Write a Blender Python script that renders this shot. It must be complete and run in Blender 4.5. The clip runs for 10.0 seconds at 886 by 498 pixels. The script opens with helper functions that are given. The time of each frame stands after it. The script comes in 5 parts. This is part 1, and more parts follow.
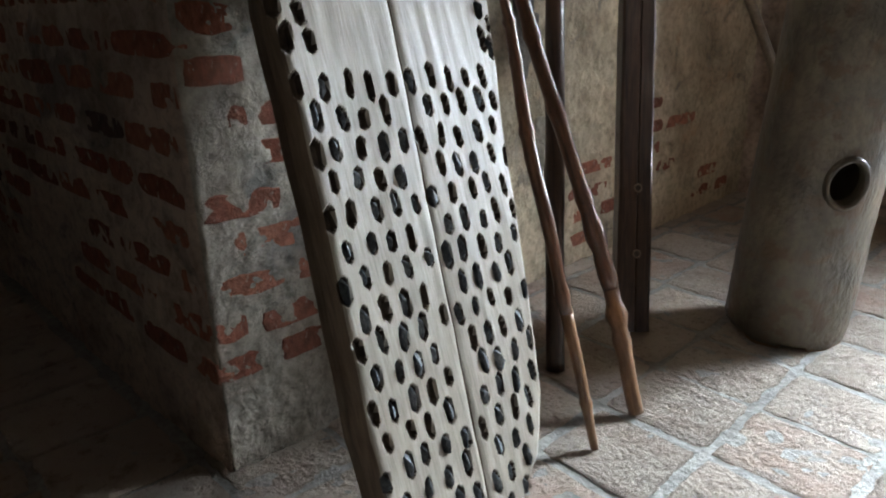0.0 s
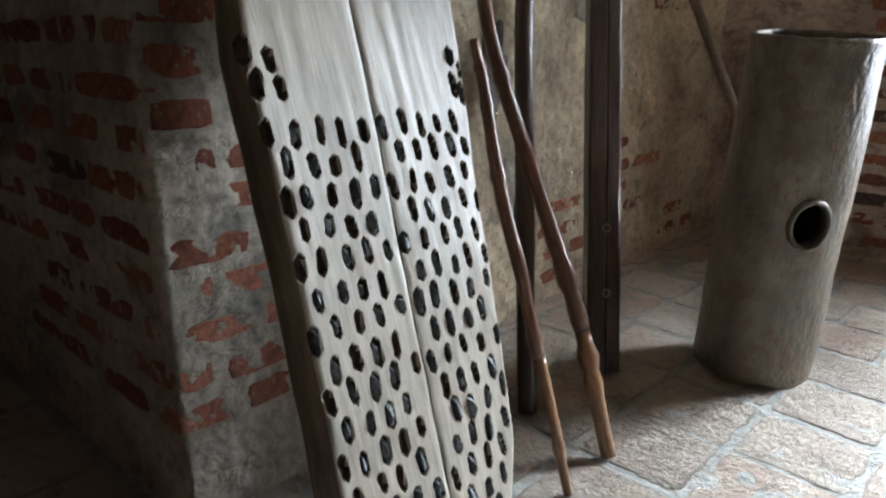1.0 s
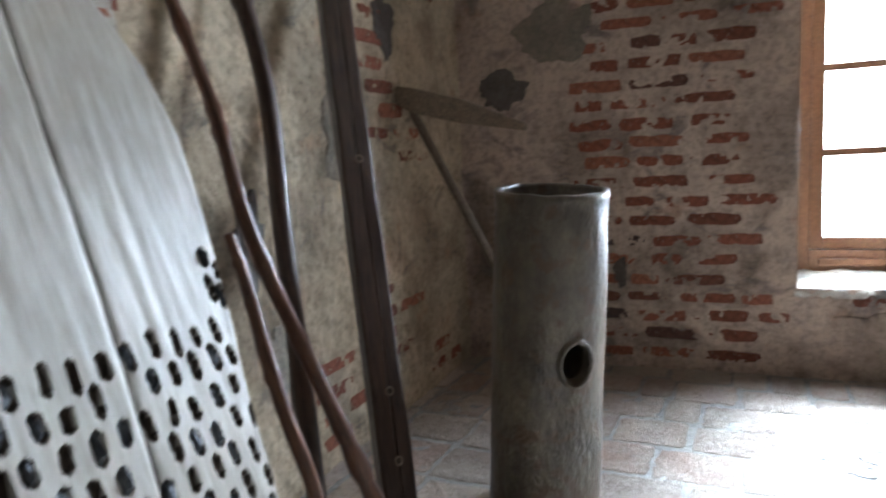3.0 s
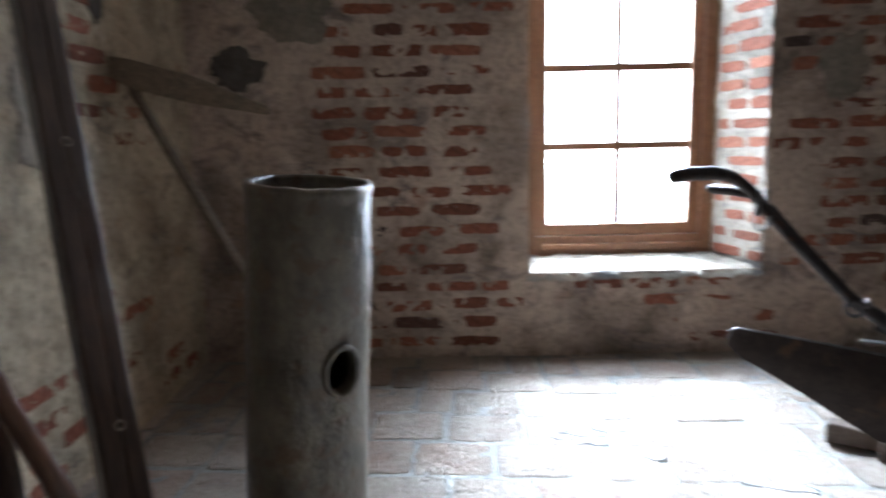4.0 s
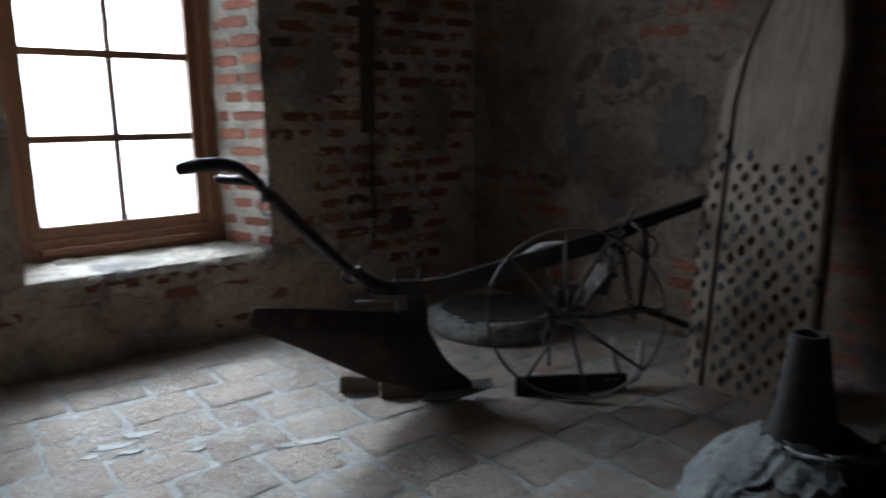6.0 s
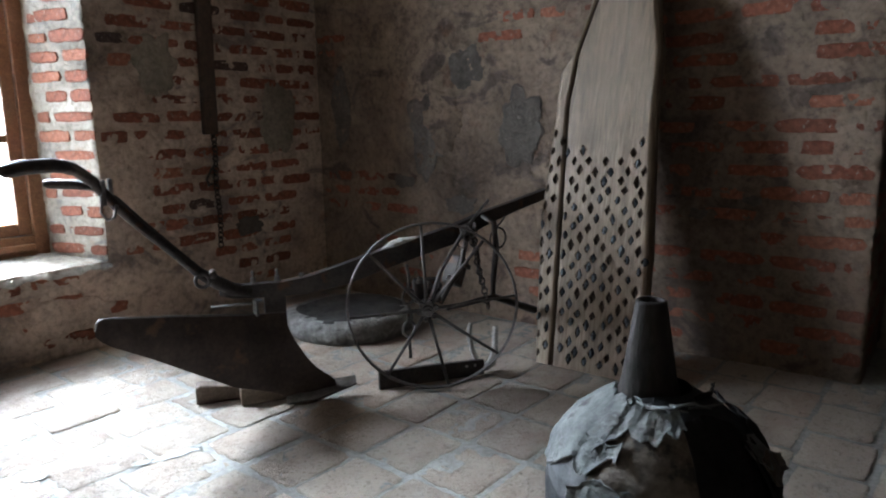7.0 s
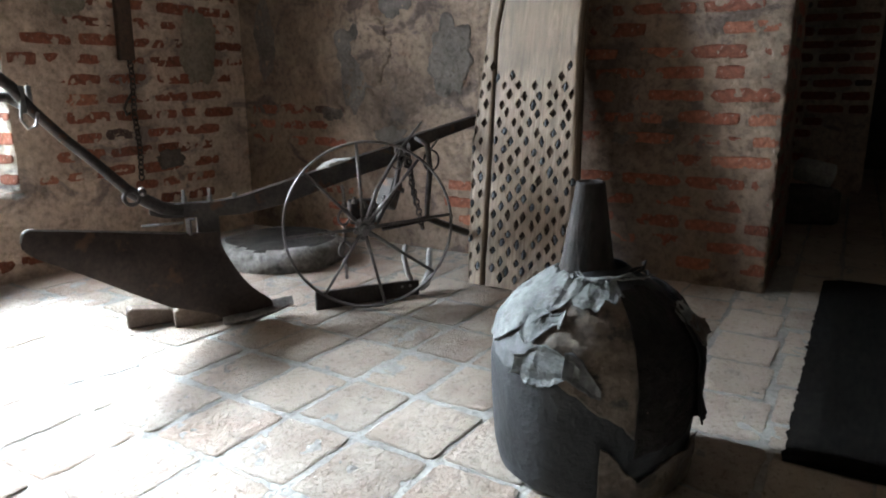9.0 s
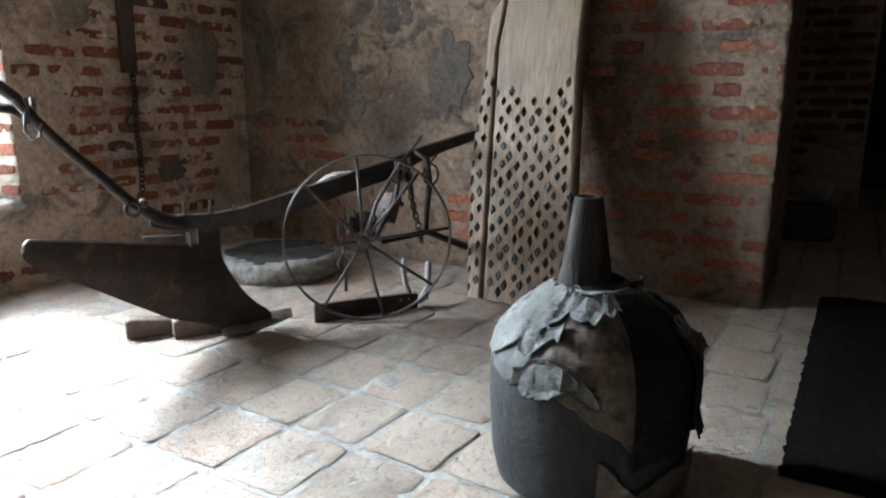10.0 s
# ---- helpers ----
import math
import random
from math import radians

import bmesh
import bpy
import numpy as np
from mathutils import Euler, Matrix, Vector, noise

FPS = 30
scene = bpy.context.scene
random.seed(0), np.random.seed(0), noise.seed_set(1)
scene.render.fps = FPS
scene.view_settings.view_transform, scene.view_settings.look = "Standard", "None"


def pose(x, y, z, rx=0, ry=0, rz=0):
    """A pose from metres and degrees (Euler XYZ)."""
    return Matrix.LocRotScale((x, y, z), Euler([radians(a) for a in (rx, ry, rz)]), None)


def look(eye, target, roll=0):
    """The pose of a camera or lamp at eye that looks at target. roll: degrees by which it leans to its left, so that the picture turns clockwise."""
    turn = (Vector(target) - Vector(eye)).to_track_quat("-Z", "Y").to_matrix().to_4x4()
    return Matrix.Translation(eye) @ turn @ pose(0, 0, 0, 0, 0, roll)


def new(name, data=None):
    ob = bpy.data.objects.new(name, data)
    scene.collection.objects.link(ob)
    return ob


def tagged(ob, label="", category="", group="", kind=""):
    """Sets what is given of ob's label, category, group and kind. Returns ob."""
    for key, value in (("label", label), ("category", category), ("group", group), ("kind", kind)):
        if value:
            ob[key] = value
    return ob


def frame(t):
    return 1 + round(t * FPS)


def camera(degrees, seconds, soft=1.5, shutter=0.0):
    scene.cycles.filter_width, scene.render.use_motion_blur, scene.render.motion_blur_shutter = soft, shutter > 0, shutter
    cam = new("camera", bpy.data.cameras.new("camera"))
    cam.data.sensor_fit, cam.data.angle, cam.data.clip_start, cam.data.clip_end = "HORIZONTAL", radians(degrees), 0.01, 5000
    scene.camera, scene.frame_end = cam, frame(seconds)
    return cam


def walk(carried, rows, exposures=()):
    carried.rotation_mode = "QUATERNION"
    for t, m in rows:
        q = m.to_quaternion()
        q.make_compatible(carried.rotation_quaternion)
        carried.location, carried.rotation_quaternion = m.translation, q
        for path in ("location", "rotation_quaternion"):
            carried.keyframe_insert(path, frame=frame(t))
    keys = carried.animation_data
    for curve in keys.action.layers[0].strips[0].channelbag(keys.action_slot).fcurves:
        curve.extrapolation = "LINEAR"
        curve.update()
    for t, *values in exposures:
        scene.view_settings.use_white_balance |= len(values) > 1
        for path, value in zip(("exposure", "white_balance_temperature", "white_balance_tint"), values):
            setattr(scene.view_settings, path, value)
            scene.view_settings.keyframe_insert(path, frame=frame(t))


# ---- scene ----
cam = camera(65.6, 10.0, 2.0, 0.5)

PATH = [
    (0, (0.166, 0.312, 0.832), (-1.178, 1.629, 0.154), -0.8),
    (0.5, (0.159, 0.317, 0.838), (-1.179, 1.655, 0.191), -0.0),
    (1, (0.15, 0.32, 0.85), (-1.146, 1.722, 0.258), 0.0),
    (1.5, (0.148, 0.316, 0.863), (-1.088, 1.796, 0.332), 0.1),
    (2, (0.149, 0.309, 0.891), (-1.004, 1.885, 0.458), 0.5),
    (2.2, (0.141, 0.307, 0.895), (-0.947, 1.938, 0.498), 0.1),
    (3.3, (0.042, 0.448, 0.953), (-0.563, 2.341, 0.727), -3.3),
    (3.5, (0.021, 0.477, 0.954), (-0.457, 2.406, 0.731), -2.9),
    (4, (-0.029, 0.529, 0.949), (-0.032, 2.502, 0.624), -1.3),
    (4.5, (-0.083, 0.52, 0.959), (0.427, 2.42, 0.602), -0.9),
    (5, (-0.096, 0.505, 0.961), (0.768, 2.268, 0.578), -1.3),
    (5.5, (-0.069, 0.508, 0.954), (0.965, 2.183, 0.599), -1.8),
    (6, (-0.04, 0.492, 0.952), (1.202, 2.014, 0.577), -0.8),
    (6.2, (-0.048, 0.498, 0.952), (1.316, 1.911, 0.572), -0.9),
    (7.3, (-0.122, 0.503, 0.917), (1.475, 1.648, 0.543), -1.0),
    (7.5, (-0.133, 0.502, 0.909), (1.495, 1.597, 0.518), -0.9),
    (8, (-0.157, 0.51, 0.851), (1.501, 1.542, 0.418), -0.1),
    (8.5, (-0.179, 0.518, 0.815), (1.483, 1.532, 0.356), -0.5),
    (9, (-0.196, 0.516, 0.793), (1.477, 1.503, 0.315), -0.3),
    (9.5, (-0.203, 0.513, 0.793), (1.481, 1.482, 0.319), 0.6),
    (10, (-0.209, 0.513, 0.794), (1.475, 1.499, 0.356), 0.2),
]
walk(cam, [(t, look(eye, target, roll)) for t, eye, target, roll in PATH],
     exposures=[(0, 0.85, 6400, 10), (2.2, 1.0, 6350, 10), (3.4, 0.95, 5750, 11), (4.3, 0.25, 5850, 11), (5.0, -0.47, 5950, 10), (5.6, -0.98, 6050, 10),
                (6.1, -1.28, 6050, 10), (7.4, 0.92, 6250, 11), (8.2, 1.12, 6350, 10), (10.0, 0.98, 6400, 10)])

# ---- light ----
world = bpy.data.worlds.new("world")
scene.world = world
world.use_nodes = True
wn = world.node_tree.nodes
sky = wn.new("ShaderNodeTexSky")
sky.sky_type = "NISHITA"
sky.sun_disc = False
sky.sun_elevation, sky.sun_rotation = radians(48), radians(200)
wn["Background"].inputs["Strength"].default_value = 0.12
world.node_tree.links.new(sky.outputs["Color"], wn["Background"].inputs["Color"])

# daylight in the window's opening: the open sky, from above, and the pale haze outside
def daylight(name, eye, target, wide, high, watts, spread):
    lamp = bpy.data.lights.new(name, "AREA")
    lamp.shape, lamp.size, lamp.size_y = "RECTANGLE", wide, high
    lamp.energy, lamp.color, lamp.spread = watts, (0.76, 0.88, 1.0), radians(spread)
    new(name, lamp).matrix_world = look(eye, target)


daylight("sky_daylight", (1.05, 5.60, 2.85), (0.52, 1.90, 0.0), 0.8, 1.0, 190, 85)
daylight("window_daylight", (0.76, 3.83, 1.22), (0.66, 2.0, 0.95), 0.70, 1.4, 57, 165)

hm = bpy.data.materials.new("bright_haze")
hm.use_nodes = True
hnt = hm.node_tree
glow = hnt.nodes.new("ShaderNodeEmission")
glow.inputs["Color"].default_value, glow.inputs["Strength"].default_value = (0.93, 0.97, 1.0, 1), 6.0
hnt.links.new(glow.outputs["Emission"], hnt.nodes["Material Output"].inputs["Surface"])
hbm = bmesh.new()
bmesh.ops.create_grid(hbm, x_segments=1, y_segments=1, size=0.5)
hme = bpy.data.meshes.new("backdrop")
hbm.to_mesh(hme)
hbm.free()
hme.materials.append(hm)
haze = new("backdrop", hme)
haze.matrix_world = Matrix.Translation((2.0, 14.0, 2.0)) @ Matrix.Rotation(radians(90), 4, "X") @ Matrix.Diagonal((26, 20, 1, 1))
tagged(haze, "overexposed pale sky outside the window", "sky", kind="structure")


# ---- materials ----
def nodes_of(name):
    m = bpy.data.materials.new(name)
    m.use_nodes = True
    nt = m.node_tree
    return m, nt, nt.nodes, nt.links, nt.nodes["Principled BSDF"]


def ramp(nt, fac, stops):
    r = nt.nodes.new("ShaderNodeValToRGB")
    els = r.color_ramp.elements
    while len(els) < len(stops):
        els.new(0.5)
    for e, (p, c) in zip(els, stops):
        e.position, e.color = p, (*c, 1) if len(c) == 3 else c
    nt.links.new(fac, r.inputs["Fac"])
    return r.outputs["Color"]


def noise_tex(nt, scale, detail=5.0, rough=0.6, coord="Object", stretch=(1, 1, 1), distort=0.0):
    tc = nt.nodes.new("ShaderNodeTexCoord")
    mp = nt.nodes.new("ShaderNodeMapping")
    mp.inputs["Scale"].default_value = stretch
    n = nt.nodes.new("ShaderNodeTexNoise")
    n.inputs["Scale"].default_value, n.inputs["Detail"].default_value = scale, detail
    n.inputs["Roughness"].default_value, n.inputs["Distortion"].default_value = rough, distort
    nt.links.new(tc.outputs[coord], mp.inputs["Vector"])
    nt.links.new(mp.outputs["Vector"], n.inputs["Vector"])
    return n.outputs["Fac"]


def mixed(nt, fac, a, b, mode="MIX"):
    mx = nt.nodes.new("ShaderNodeMix")
    mx.data_type, mx.blend_type = "RGBA", mode
    if isinstance(fac, float):
        mx.inputs[0].default_value = fac
    else:
        nt.links.new(fac, mx.inputs[0])
    for sock, v in ((mx.inputs[6], a), (mx.inputs[7], b)):
        if isinstance(v, tuple):
            sock.default_value = (*v, 1)
        else:
            nt.links.new(v, sock)
    return mx.outputs[2]


def bumped(nt, bsdf, height, strength, dist):
    b = nt.nodes.new("ShaderNodeBump")
    b.inputs["Strength"].default_value, b.inputs["Distance"].default_value = strength, dist
    nt.links.new(height, b.inputs["Height"])
    nt.links.new(b.outputs["Normal"], bsdf.inputs["Normal"])


def surface(name, low, high, scale, fine, rough=0.8, metal=0.0, bump=0.4, dist=0.004, stretch=(1, 1, 1),
            stain=None, stain_scale=3.0, stain_from=0.55, per_object=0.0, spec=0.4, rough_to=None, distort=0.0):
    """Two scales of colour, an optional stain, fine relief."""
    m, nt, nd, ln, bs = nodes_of(name)
    big = noise_tex(nt, scale, 6, 0.62, stretch=stretch, distort=distort)
    col = ramp(nt, big, [(0.3, low), (0.7, high)])
    small = noise_tex(nt, fine, 4, 0.65, stretch=stretch)
    dark = ramp(nt, small, [(0.25, (0.62, 0.62, 0.62)), (0.6, (1.08, 1.08, 1.08))])
    col = mixed(nt, 1.0, col, dark, "MULTIPLY")
    if stain:
        f = noise_tex(nt, stain_scale, 7, 0.6)
        k = ramp(nt, f, [(stain_from, (0, 0, 0)), (stain_from + 0.07, (1, 1, 1))])
        col = mixed(nt, k, col, stain)
    if per_object:
        oi = nt.nodes.new("ShaderNodeObjectInfo")
        v = ramp(nt, oi.outputs["Random"], [(0.0, (1 - per_object,) * 3), (1.0, (1 + per_object * 0.6,) * 3)])
        col = mixed(nt, 1.0, col, v, "MULTIPLY")
    ln.new(col, bs.inputs["Base Color"])
    bs.inputs["Roughness"].default_value, bs.inputs["Metallic"].default_value = rough, metal
    bs.inputs["Specular IOR Level"].default_value = spec
    if rough_to is not None:
        r = ramp(nt, big, [(0.3, (rough,) * 3), (0.7, (rough_to,) * 3)])
        ln.new(r, bs.inputs["Roughness"])
    bumped(nt, bs, small, bump, dist)
    return m


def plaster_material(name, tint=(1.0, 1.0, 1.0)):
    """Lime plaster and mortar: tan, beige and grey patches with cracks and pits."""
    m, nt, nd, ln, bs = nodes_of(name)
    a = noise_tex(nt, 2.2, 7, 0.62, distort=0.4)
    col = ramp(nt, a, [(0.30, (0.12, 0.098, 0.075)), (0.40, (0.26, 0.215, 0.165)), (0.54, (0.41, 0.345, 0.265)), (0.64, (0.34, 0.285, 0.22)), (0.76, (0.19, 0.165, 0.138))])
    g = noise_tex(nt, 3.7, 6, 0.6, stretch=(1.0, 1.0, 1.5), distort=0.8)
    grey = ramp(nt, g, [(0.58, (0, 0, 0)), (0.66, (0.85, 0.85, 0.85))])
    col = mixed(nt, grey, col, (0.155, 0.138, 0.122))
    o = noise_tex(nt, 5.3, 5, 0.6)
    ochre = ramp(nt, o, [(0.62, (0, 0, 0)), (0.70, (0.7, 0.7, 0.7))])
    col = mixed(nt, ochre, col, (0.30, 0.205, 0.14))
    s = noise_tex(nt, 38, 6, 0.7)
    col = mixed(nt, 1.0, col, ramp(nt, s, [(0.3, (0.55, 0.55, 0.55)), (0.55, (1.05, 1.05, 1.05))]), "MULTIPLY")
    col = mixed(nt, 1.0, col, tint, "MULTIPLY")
    ln.new(col, bs.inputs["Base Color"])
    bs.inputs["Roughness"].default_value = 0.95
    bs.inputs["Specular IOR Level"].default_value = 0.2
    t = noise_tex(nt, 60, 8, 0.7)
    bumped(nt, bs, mixed(nt, 0.55, t, noise_tex(nt, 21, 6, 0.65)), 0.85, 0.022)
    return m


def brick_material():
    m, nt, nd, ln, bs = nodes_of("fired_brick")
    oi = nt.nodes.new("ShaderNodeObjectInfo")
    base = ramp(nt, oi.outputs["Random"], [(0.0, (0.085, 0.06, 0.055)), (0.035, (0.10, 0.06, 0.05)), (0.06, (0.19, 0.072, 0.046)),
                                           (0.55, (0.27, 0.098, 0.060)), (1.0, (0.34, 0.140, 0.086))])
    n = noise_tex(nt, 2.2, 5, 0.6, coord="Generated", stretch=(4.4, 1, 1))
    col = mixed(nt, 1.0, base, ramp(nt, n, [(0.3, (0.6, 0.6, 0.6)), (0.65, (1.15, 1.12, 1.1))]), "MULTIPLY")
    d = noise_tex(nt, 3.6, 6, 0.68, coord="Generated", stretch=(4.4, 1, 1))
    dust = ramp(nt, d, [(0.60, (0, 0, 0)), (0.68, (0.75, 0.75, 0.75))])
    col = mixed(nt, dust, col, (0.38, 0.33, 0.27))
    ln.new(col, bs.inputs["Base Color"])
    bs.inputs["Roughness"].default_value = 0.9
    bs.inputs["Specular IOR Level"].default_value = 0.25
    bumped(nt, bs, noise_tex(nt, 7, 7, 0.72, stretch=(4.4, 1, 0.6)), 0.8, 0.010)
    return m


def tile_material():
    m, nt, nd, ln, bs = nodes_of("worn_terracotta")
    oi = nt.nodes.new("ShaderNodeObjectInfo")
    tc = nt.nodes.new("ShaderNodeTexCoord")
    mul = nt.nodes.new("ShaderNodeMath")
    mul.operation = "MULTIPLY"
    mul.inputs[1].default_value = 90.0
    ln.new(oi.outputs["Random"], mul.inputs[0])

    def own(scale, detail, rough):
        n = nt.nodes.new("ShaderNodeTexNoise")
        n.noise_dimensions = "4D"
        n.inputs["Scale"].default_value, n.inputs["Detail"].default_value, n.inputs["Roughness"].default_value = scale, detail, rough
        ln.new(tc.outputs["Object"], n.inputs["Vector"])
        ln.new(mul.outputs[0], n.inputs["W"])
        return n.outputs["Fac"]

    base = ramp(nt, oi.outputs["Random"], [(0.0, (0.32, 0.255, 0.205)), (0.3, (0.40, 0.318, 0.255)), (0.65, (0.45, 0.37, 0.295)), (1.0, (0.39, 0.28, 0.215))])
    w = own(1.7, 6, 0.62)
    col = mixed(nt, ramp(nt, w, [(0.40, (0, 0, 0)), (0.66, (0.7, 0.7, 0.7))]), base, (0.50, 0.445, 0.37))
    g = own(3.1, 6, 0.65)
    col = mixed(nt, ramp(nt, g, [(0.56, (0, 0, 0)), (0.68, (0.7, 0.7, 0.7))]), col, (0.30, 0.255, 0.215))
    p = own(16, 5, 0.7)
    col = mixed(nt, 1.0, col, ramp(nt, p, [(0.30, (0.45, 0.43, 0.41)), (0.46, (1.04, 1.04, 1.04))]), "MULTIPLY")
    ln.new(col, bs.inputs["Base Color"])
    bs.inputs["Specular IOR Level"].default_value = 0.3
    ln.new(ramp(nt, w, [(0.35, (0.82,) * 3), (0.65, (0.62,) * 3)]), bs.inputs["Roughness"])
    bumped(nt, bs, mixed(nt, 0.5, p, own(5, 6, 0.68)), 1.0, 0.042)
    return m


def plank_material(name, low, high, rough, coat=0.0, dirt=None):
    """Wood with the grain along the local y axis."""
    m, nt, nd, ln, bs = nodes_of(name)
    g = noise_tex(nt, 9, 5, 0.6, stretch=(7, 0.55, 7), distort=1.2)
    col = ramp(nt, g, [(0.3, low), (0.7, high)])
    f = noise_tex(nt, 30, 4, 0.7, stretch=(9, 0.5, 9))
    col = mixed(nt, 1.0, col, ramp(nt, f, [(0.3, (0.72, 0.70, 0.68)), (0.55, (1.05, 1.05, 1.05))]), "MULTIPLY")
    b = noise_tex(nt, 5, 6, 0.6)
    col = mixed(nt, ramp(nt, b, [(0.56, (0, 0, 0)), (0.72, (0.6, 0.6, 0.6))]), col, dirt or low)
    ln.new(col, bs.inputs["Base Color"])
    bs.inputs["Roughness"].default_value = rough
    bs.inputs["Specular IOR Level"].default_value = 0.45
    bs.inputs["Coat Weight"].default_value, bs.inputs["Coat Roughness"].default_value = coat, 0.16
    bumped(nt, bs, f, 0.28, 0.002)
    return m


PLASTER = plaster_material("lime_plaster", (1.42, 1.30, 1.34))
PIER_PLASTER = plaster_material("pale_mortar", (1.08, 1.14, 1.22))
# own brown tone, darkened further: weaker east light is put into the tint
SHADED_BROWN_PLASTER = plaster_material("shaded_brown_plaster", (0.63, 0.555, 0.545))
# own pale tone, raised further: stronger west light is put into the tint
LIT_PALE_LIME = plaster_material("lit_pale_lime_plaster", (1.38, 1.33, 1.21))
BRICK = brick_material()
TILE = tile_material()
JOINT = surface("floor_mortar", (0.25, 0.238, 0.212), (0.375, 0.365, 0.33), 8, 60, 0.85, bump=0.8, dist=0.010)
PALE_WOOD = plank_material("bleached_wood", (0.268, 0.234, 0.190), (0.358, 0.318, 0.264), 0.40, dirt=(0.215, 0.180, 0.140))
BROWN_WOOD = plank_material("weathered_brown_wood", (0.145, 0.106, 0.073), (0.325, 0.25, 0.178), 0.55)
SOCKET = surface("shaded_socket", (0.030, 0.021, 0.014), (0.085, 0.060, 0.040), 40, 120, 0.8)
EDGE_WOOD = plank_material("raw_edge_wood", (0.085, 0.058, 0.036), (0.19, 0.138, 0.092), 0.6)
DARK_WOOD = plank_material("dark_oiled_wood", (0.020, 0.011, 0.007), (0.080, 0.042, 0.025), 0.36, coat=0.5)
STICK_WOOD = plank_material("red_brown_branch", (0.050, 0.021, 0.011), (0.185, 0.078, 0.036), 0.28, coat=0.7)
TIP_WOOD = plank_material("worn_stick_end", (0.13, 0.062, 0.028), (0.30, 0.155, 0.072), 0.35, coat=0.4)
CHOCK_WOOD = plank_material("dark_brown_offcut", (0.065, 0.046, 0.034), (0.15, 0.108, 0.080), 0.7)
GREY_POLE = plank_material("grey_brown_pole", (0.11, 0.08, 0.055), (0.22, 0.165, 0.115), 0.6)
FRAME_WOOD = plank_material("window_wood", (0.17, 0.075, 0.035), (0.32, 0.155, 0.075), 0.45)
FLINT = surface("flint_chip", (0.06, 0.072, 0.084), (0.24, 0.262, 0.28), 1.2, 5, 0.2, bump=0.3, dist=0.002, per_object=0.6, spec=0.7)
CLAY = surface("glazed_clay", (0.038, 0.030, 0.020), (0.192, 0.153, 0.103), 10, 60, 0.28, bump=0.9, dist=0.008, stretch=(1, 1, 0.6),
               stain=(0.105, 0.066, 0.034), stain_scale=16, stain_from=0.53, rough_to=0.48, spec=0.7)
CLAY_RAW = surface("broken_clay", (0.20, 0.10, 0.055), (0.32, 0.18, 0.10), 25, 120, 0.9)
IRON = surface("old_iron", (0.035, 0.031, 0.030), (0.085, 0.072, 0.066), 14, 90, 0.5, metal=0.75, bump=0.5, dist=0.002, stain=(0.10, 0.055, 0.035), stain_scale=18, stain_from=0.58)
WORN_IRON = surface("bare_iron", (0.16, 0.155, 0.15), (0.34, 0.33, 0.32), 20, 120, 0.36, metal=0.9, bump=0.3, dist=0.001)
WHEEL_IRON = surface("dull_grey_iron", (0.085, 0.078, 0.075), (0.19, 0.175, 0.168), 14, 90, 0.45, metal=0.7, bump=0.5, dist=0.002, stain=(0.11, 0.07, 0.05), stain_scale=18, stain_from=0.60)
SHEET = surface("rusted_sheet", (0.035, 0.026, 0.023), (0.085, 0.060, 0.050), 7, 70, 0.5, metal=0.45, bump=0.35, dist=0.002, stain=(0.12, 0.07, 0.045), stain_scale=9, stain_from=0.6)
PALE_METAL = surface("pale_worn_bracket", (0.27, 0.255, 0.235), (0.46, 0.44, 0.41), 24, 90, 0.6)
STONE = surface("pitted_stone", (0.15, 0.142, 0.13), (0.36, 0.345, 0.32), 18, 48, 0.95, bump=1.0, dist=0.035)
SHADED_STONE = surface("shaded_stone", (0.022, 0.019, 0.016), (0.060, 0.052, 0.045), 12, 60, 0.95, bump=1.0, dist=0.02)
DARK_STONE = surface("dark_stone", (0.06, 0.055, 0.05), (0.12, 0.11, 0.10), 14, 60, 0.95, bump=0.8, dist=0.01)
RUBBER = surface("slate_black_hide", (0.010, 0.011, 0.012), (0.036, 0.038, 0.041), 6, 38, 0.5, bump=0.8, dist=0.006, spec=0.28, stain=(0.060, 0.061, 0.062), stain_scale=9, stain_from=0.64, rough_to=0.75)
TORN = surface("cracked_black_hide", (0.008, 0.007, 0.007), (0.024, 0.020, 0.018), 9, 60, 0.8, bump=1.0, dist=0.008, spec=0.15)
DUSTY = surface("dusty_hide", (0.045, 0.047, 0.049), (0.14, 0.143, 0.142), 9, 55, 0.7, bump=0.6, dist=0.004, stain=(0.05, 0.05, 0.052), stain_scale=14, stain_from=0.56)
PEEL = surface("pale_peeling_hide", (0.050, 0.055, 0.053), (0.185, 0.192, 0.180), 11, 70, 0.65, bump=0.8, dist=0.007, stain=(0.045, 0.042, 0.038), stain_scale=17, stain_from=0.56)
TAN_HIDE = surface("tan_hide", (0.040, 0.030, 0.023), (0.165, 0.128, 0.092), 8, 70, 0.65, bump=0.6, dist=0.005, stain=(0.035, 0.028, 0.023), stain_scale=11, stain_from=0.58)
NECK = surface("dark_neck", (0.011, 0.009, 0.008), (0.048, 0.038, 0.033), 16, 70, 0.8, bump=0.8, dist=0.004, stretch=(1, 1, 0.35), spec=0.25)
RUG = surface("dark_coarse_weave", (0.005, 0.0045, 0.004), (0.016, 0.0135, 0.011), 22, 160, 0.95, bump=1.0, dist=0.012, stretch=(1, 4, 1), spec=0.08)
CLOSING_PLASTER = surface("darkened_plaster", (0.045, 0.038, 0.030), (0.10, 0.085, 0.068), 3, 30, 0.95)
CEIL = surface("old_ceiling", (0.17, 0.13, 0.10), (0.28, 0.225, 0.175), 3, 30, 0.9)


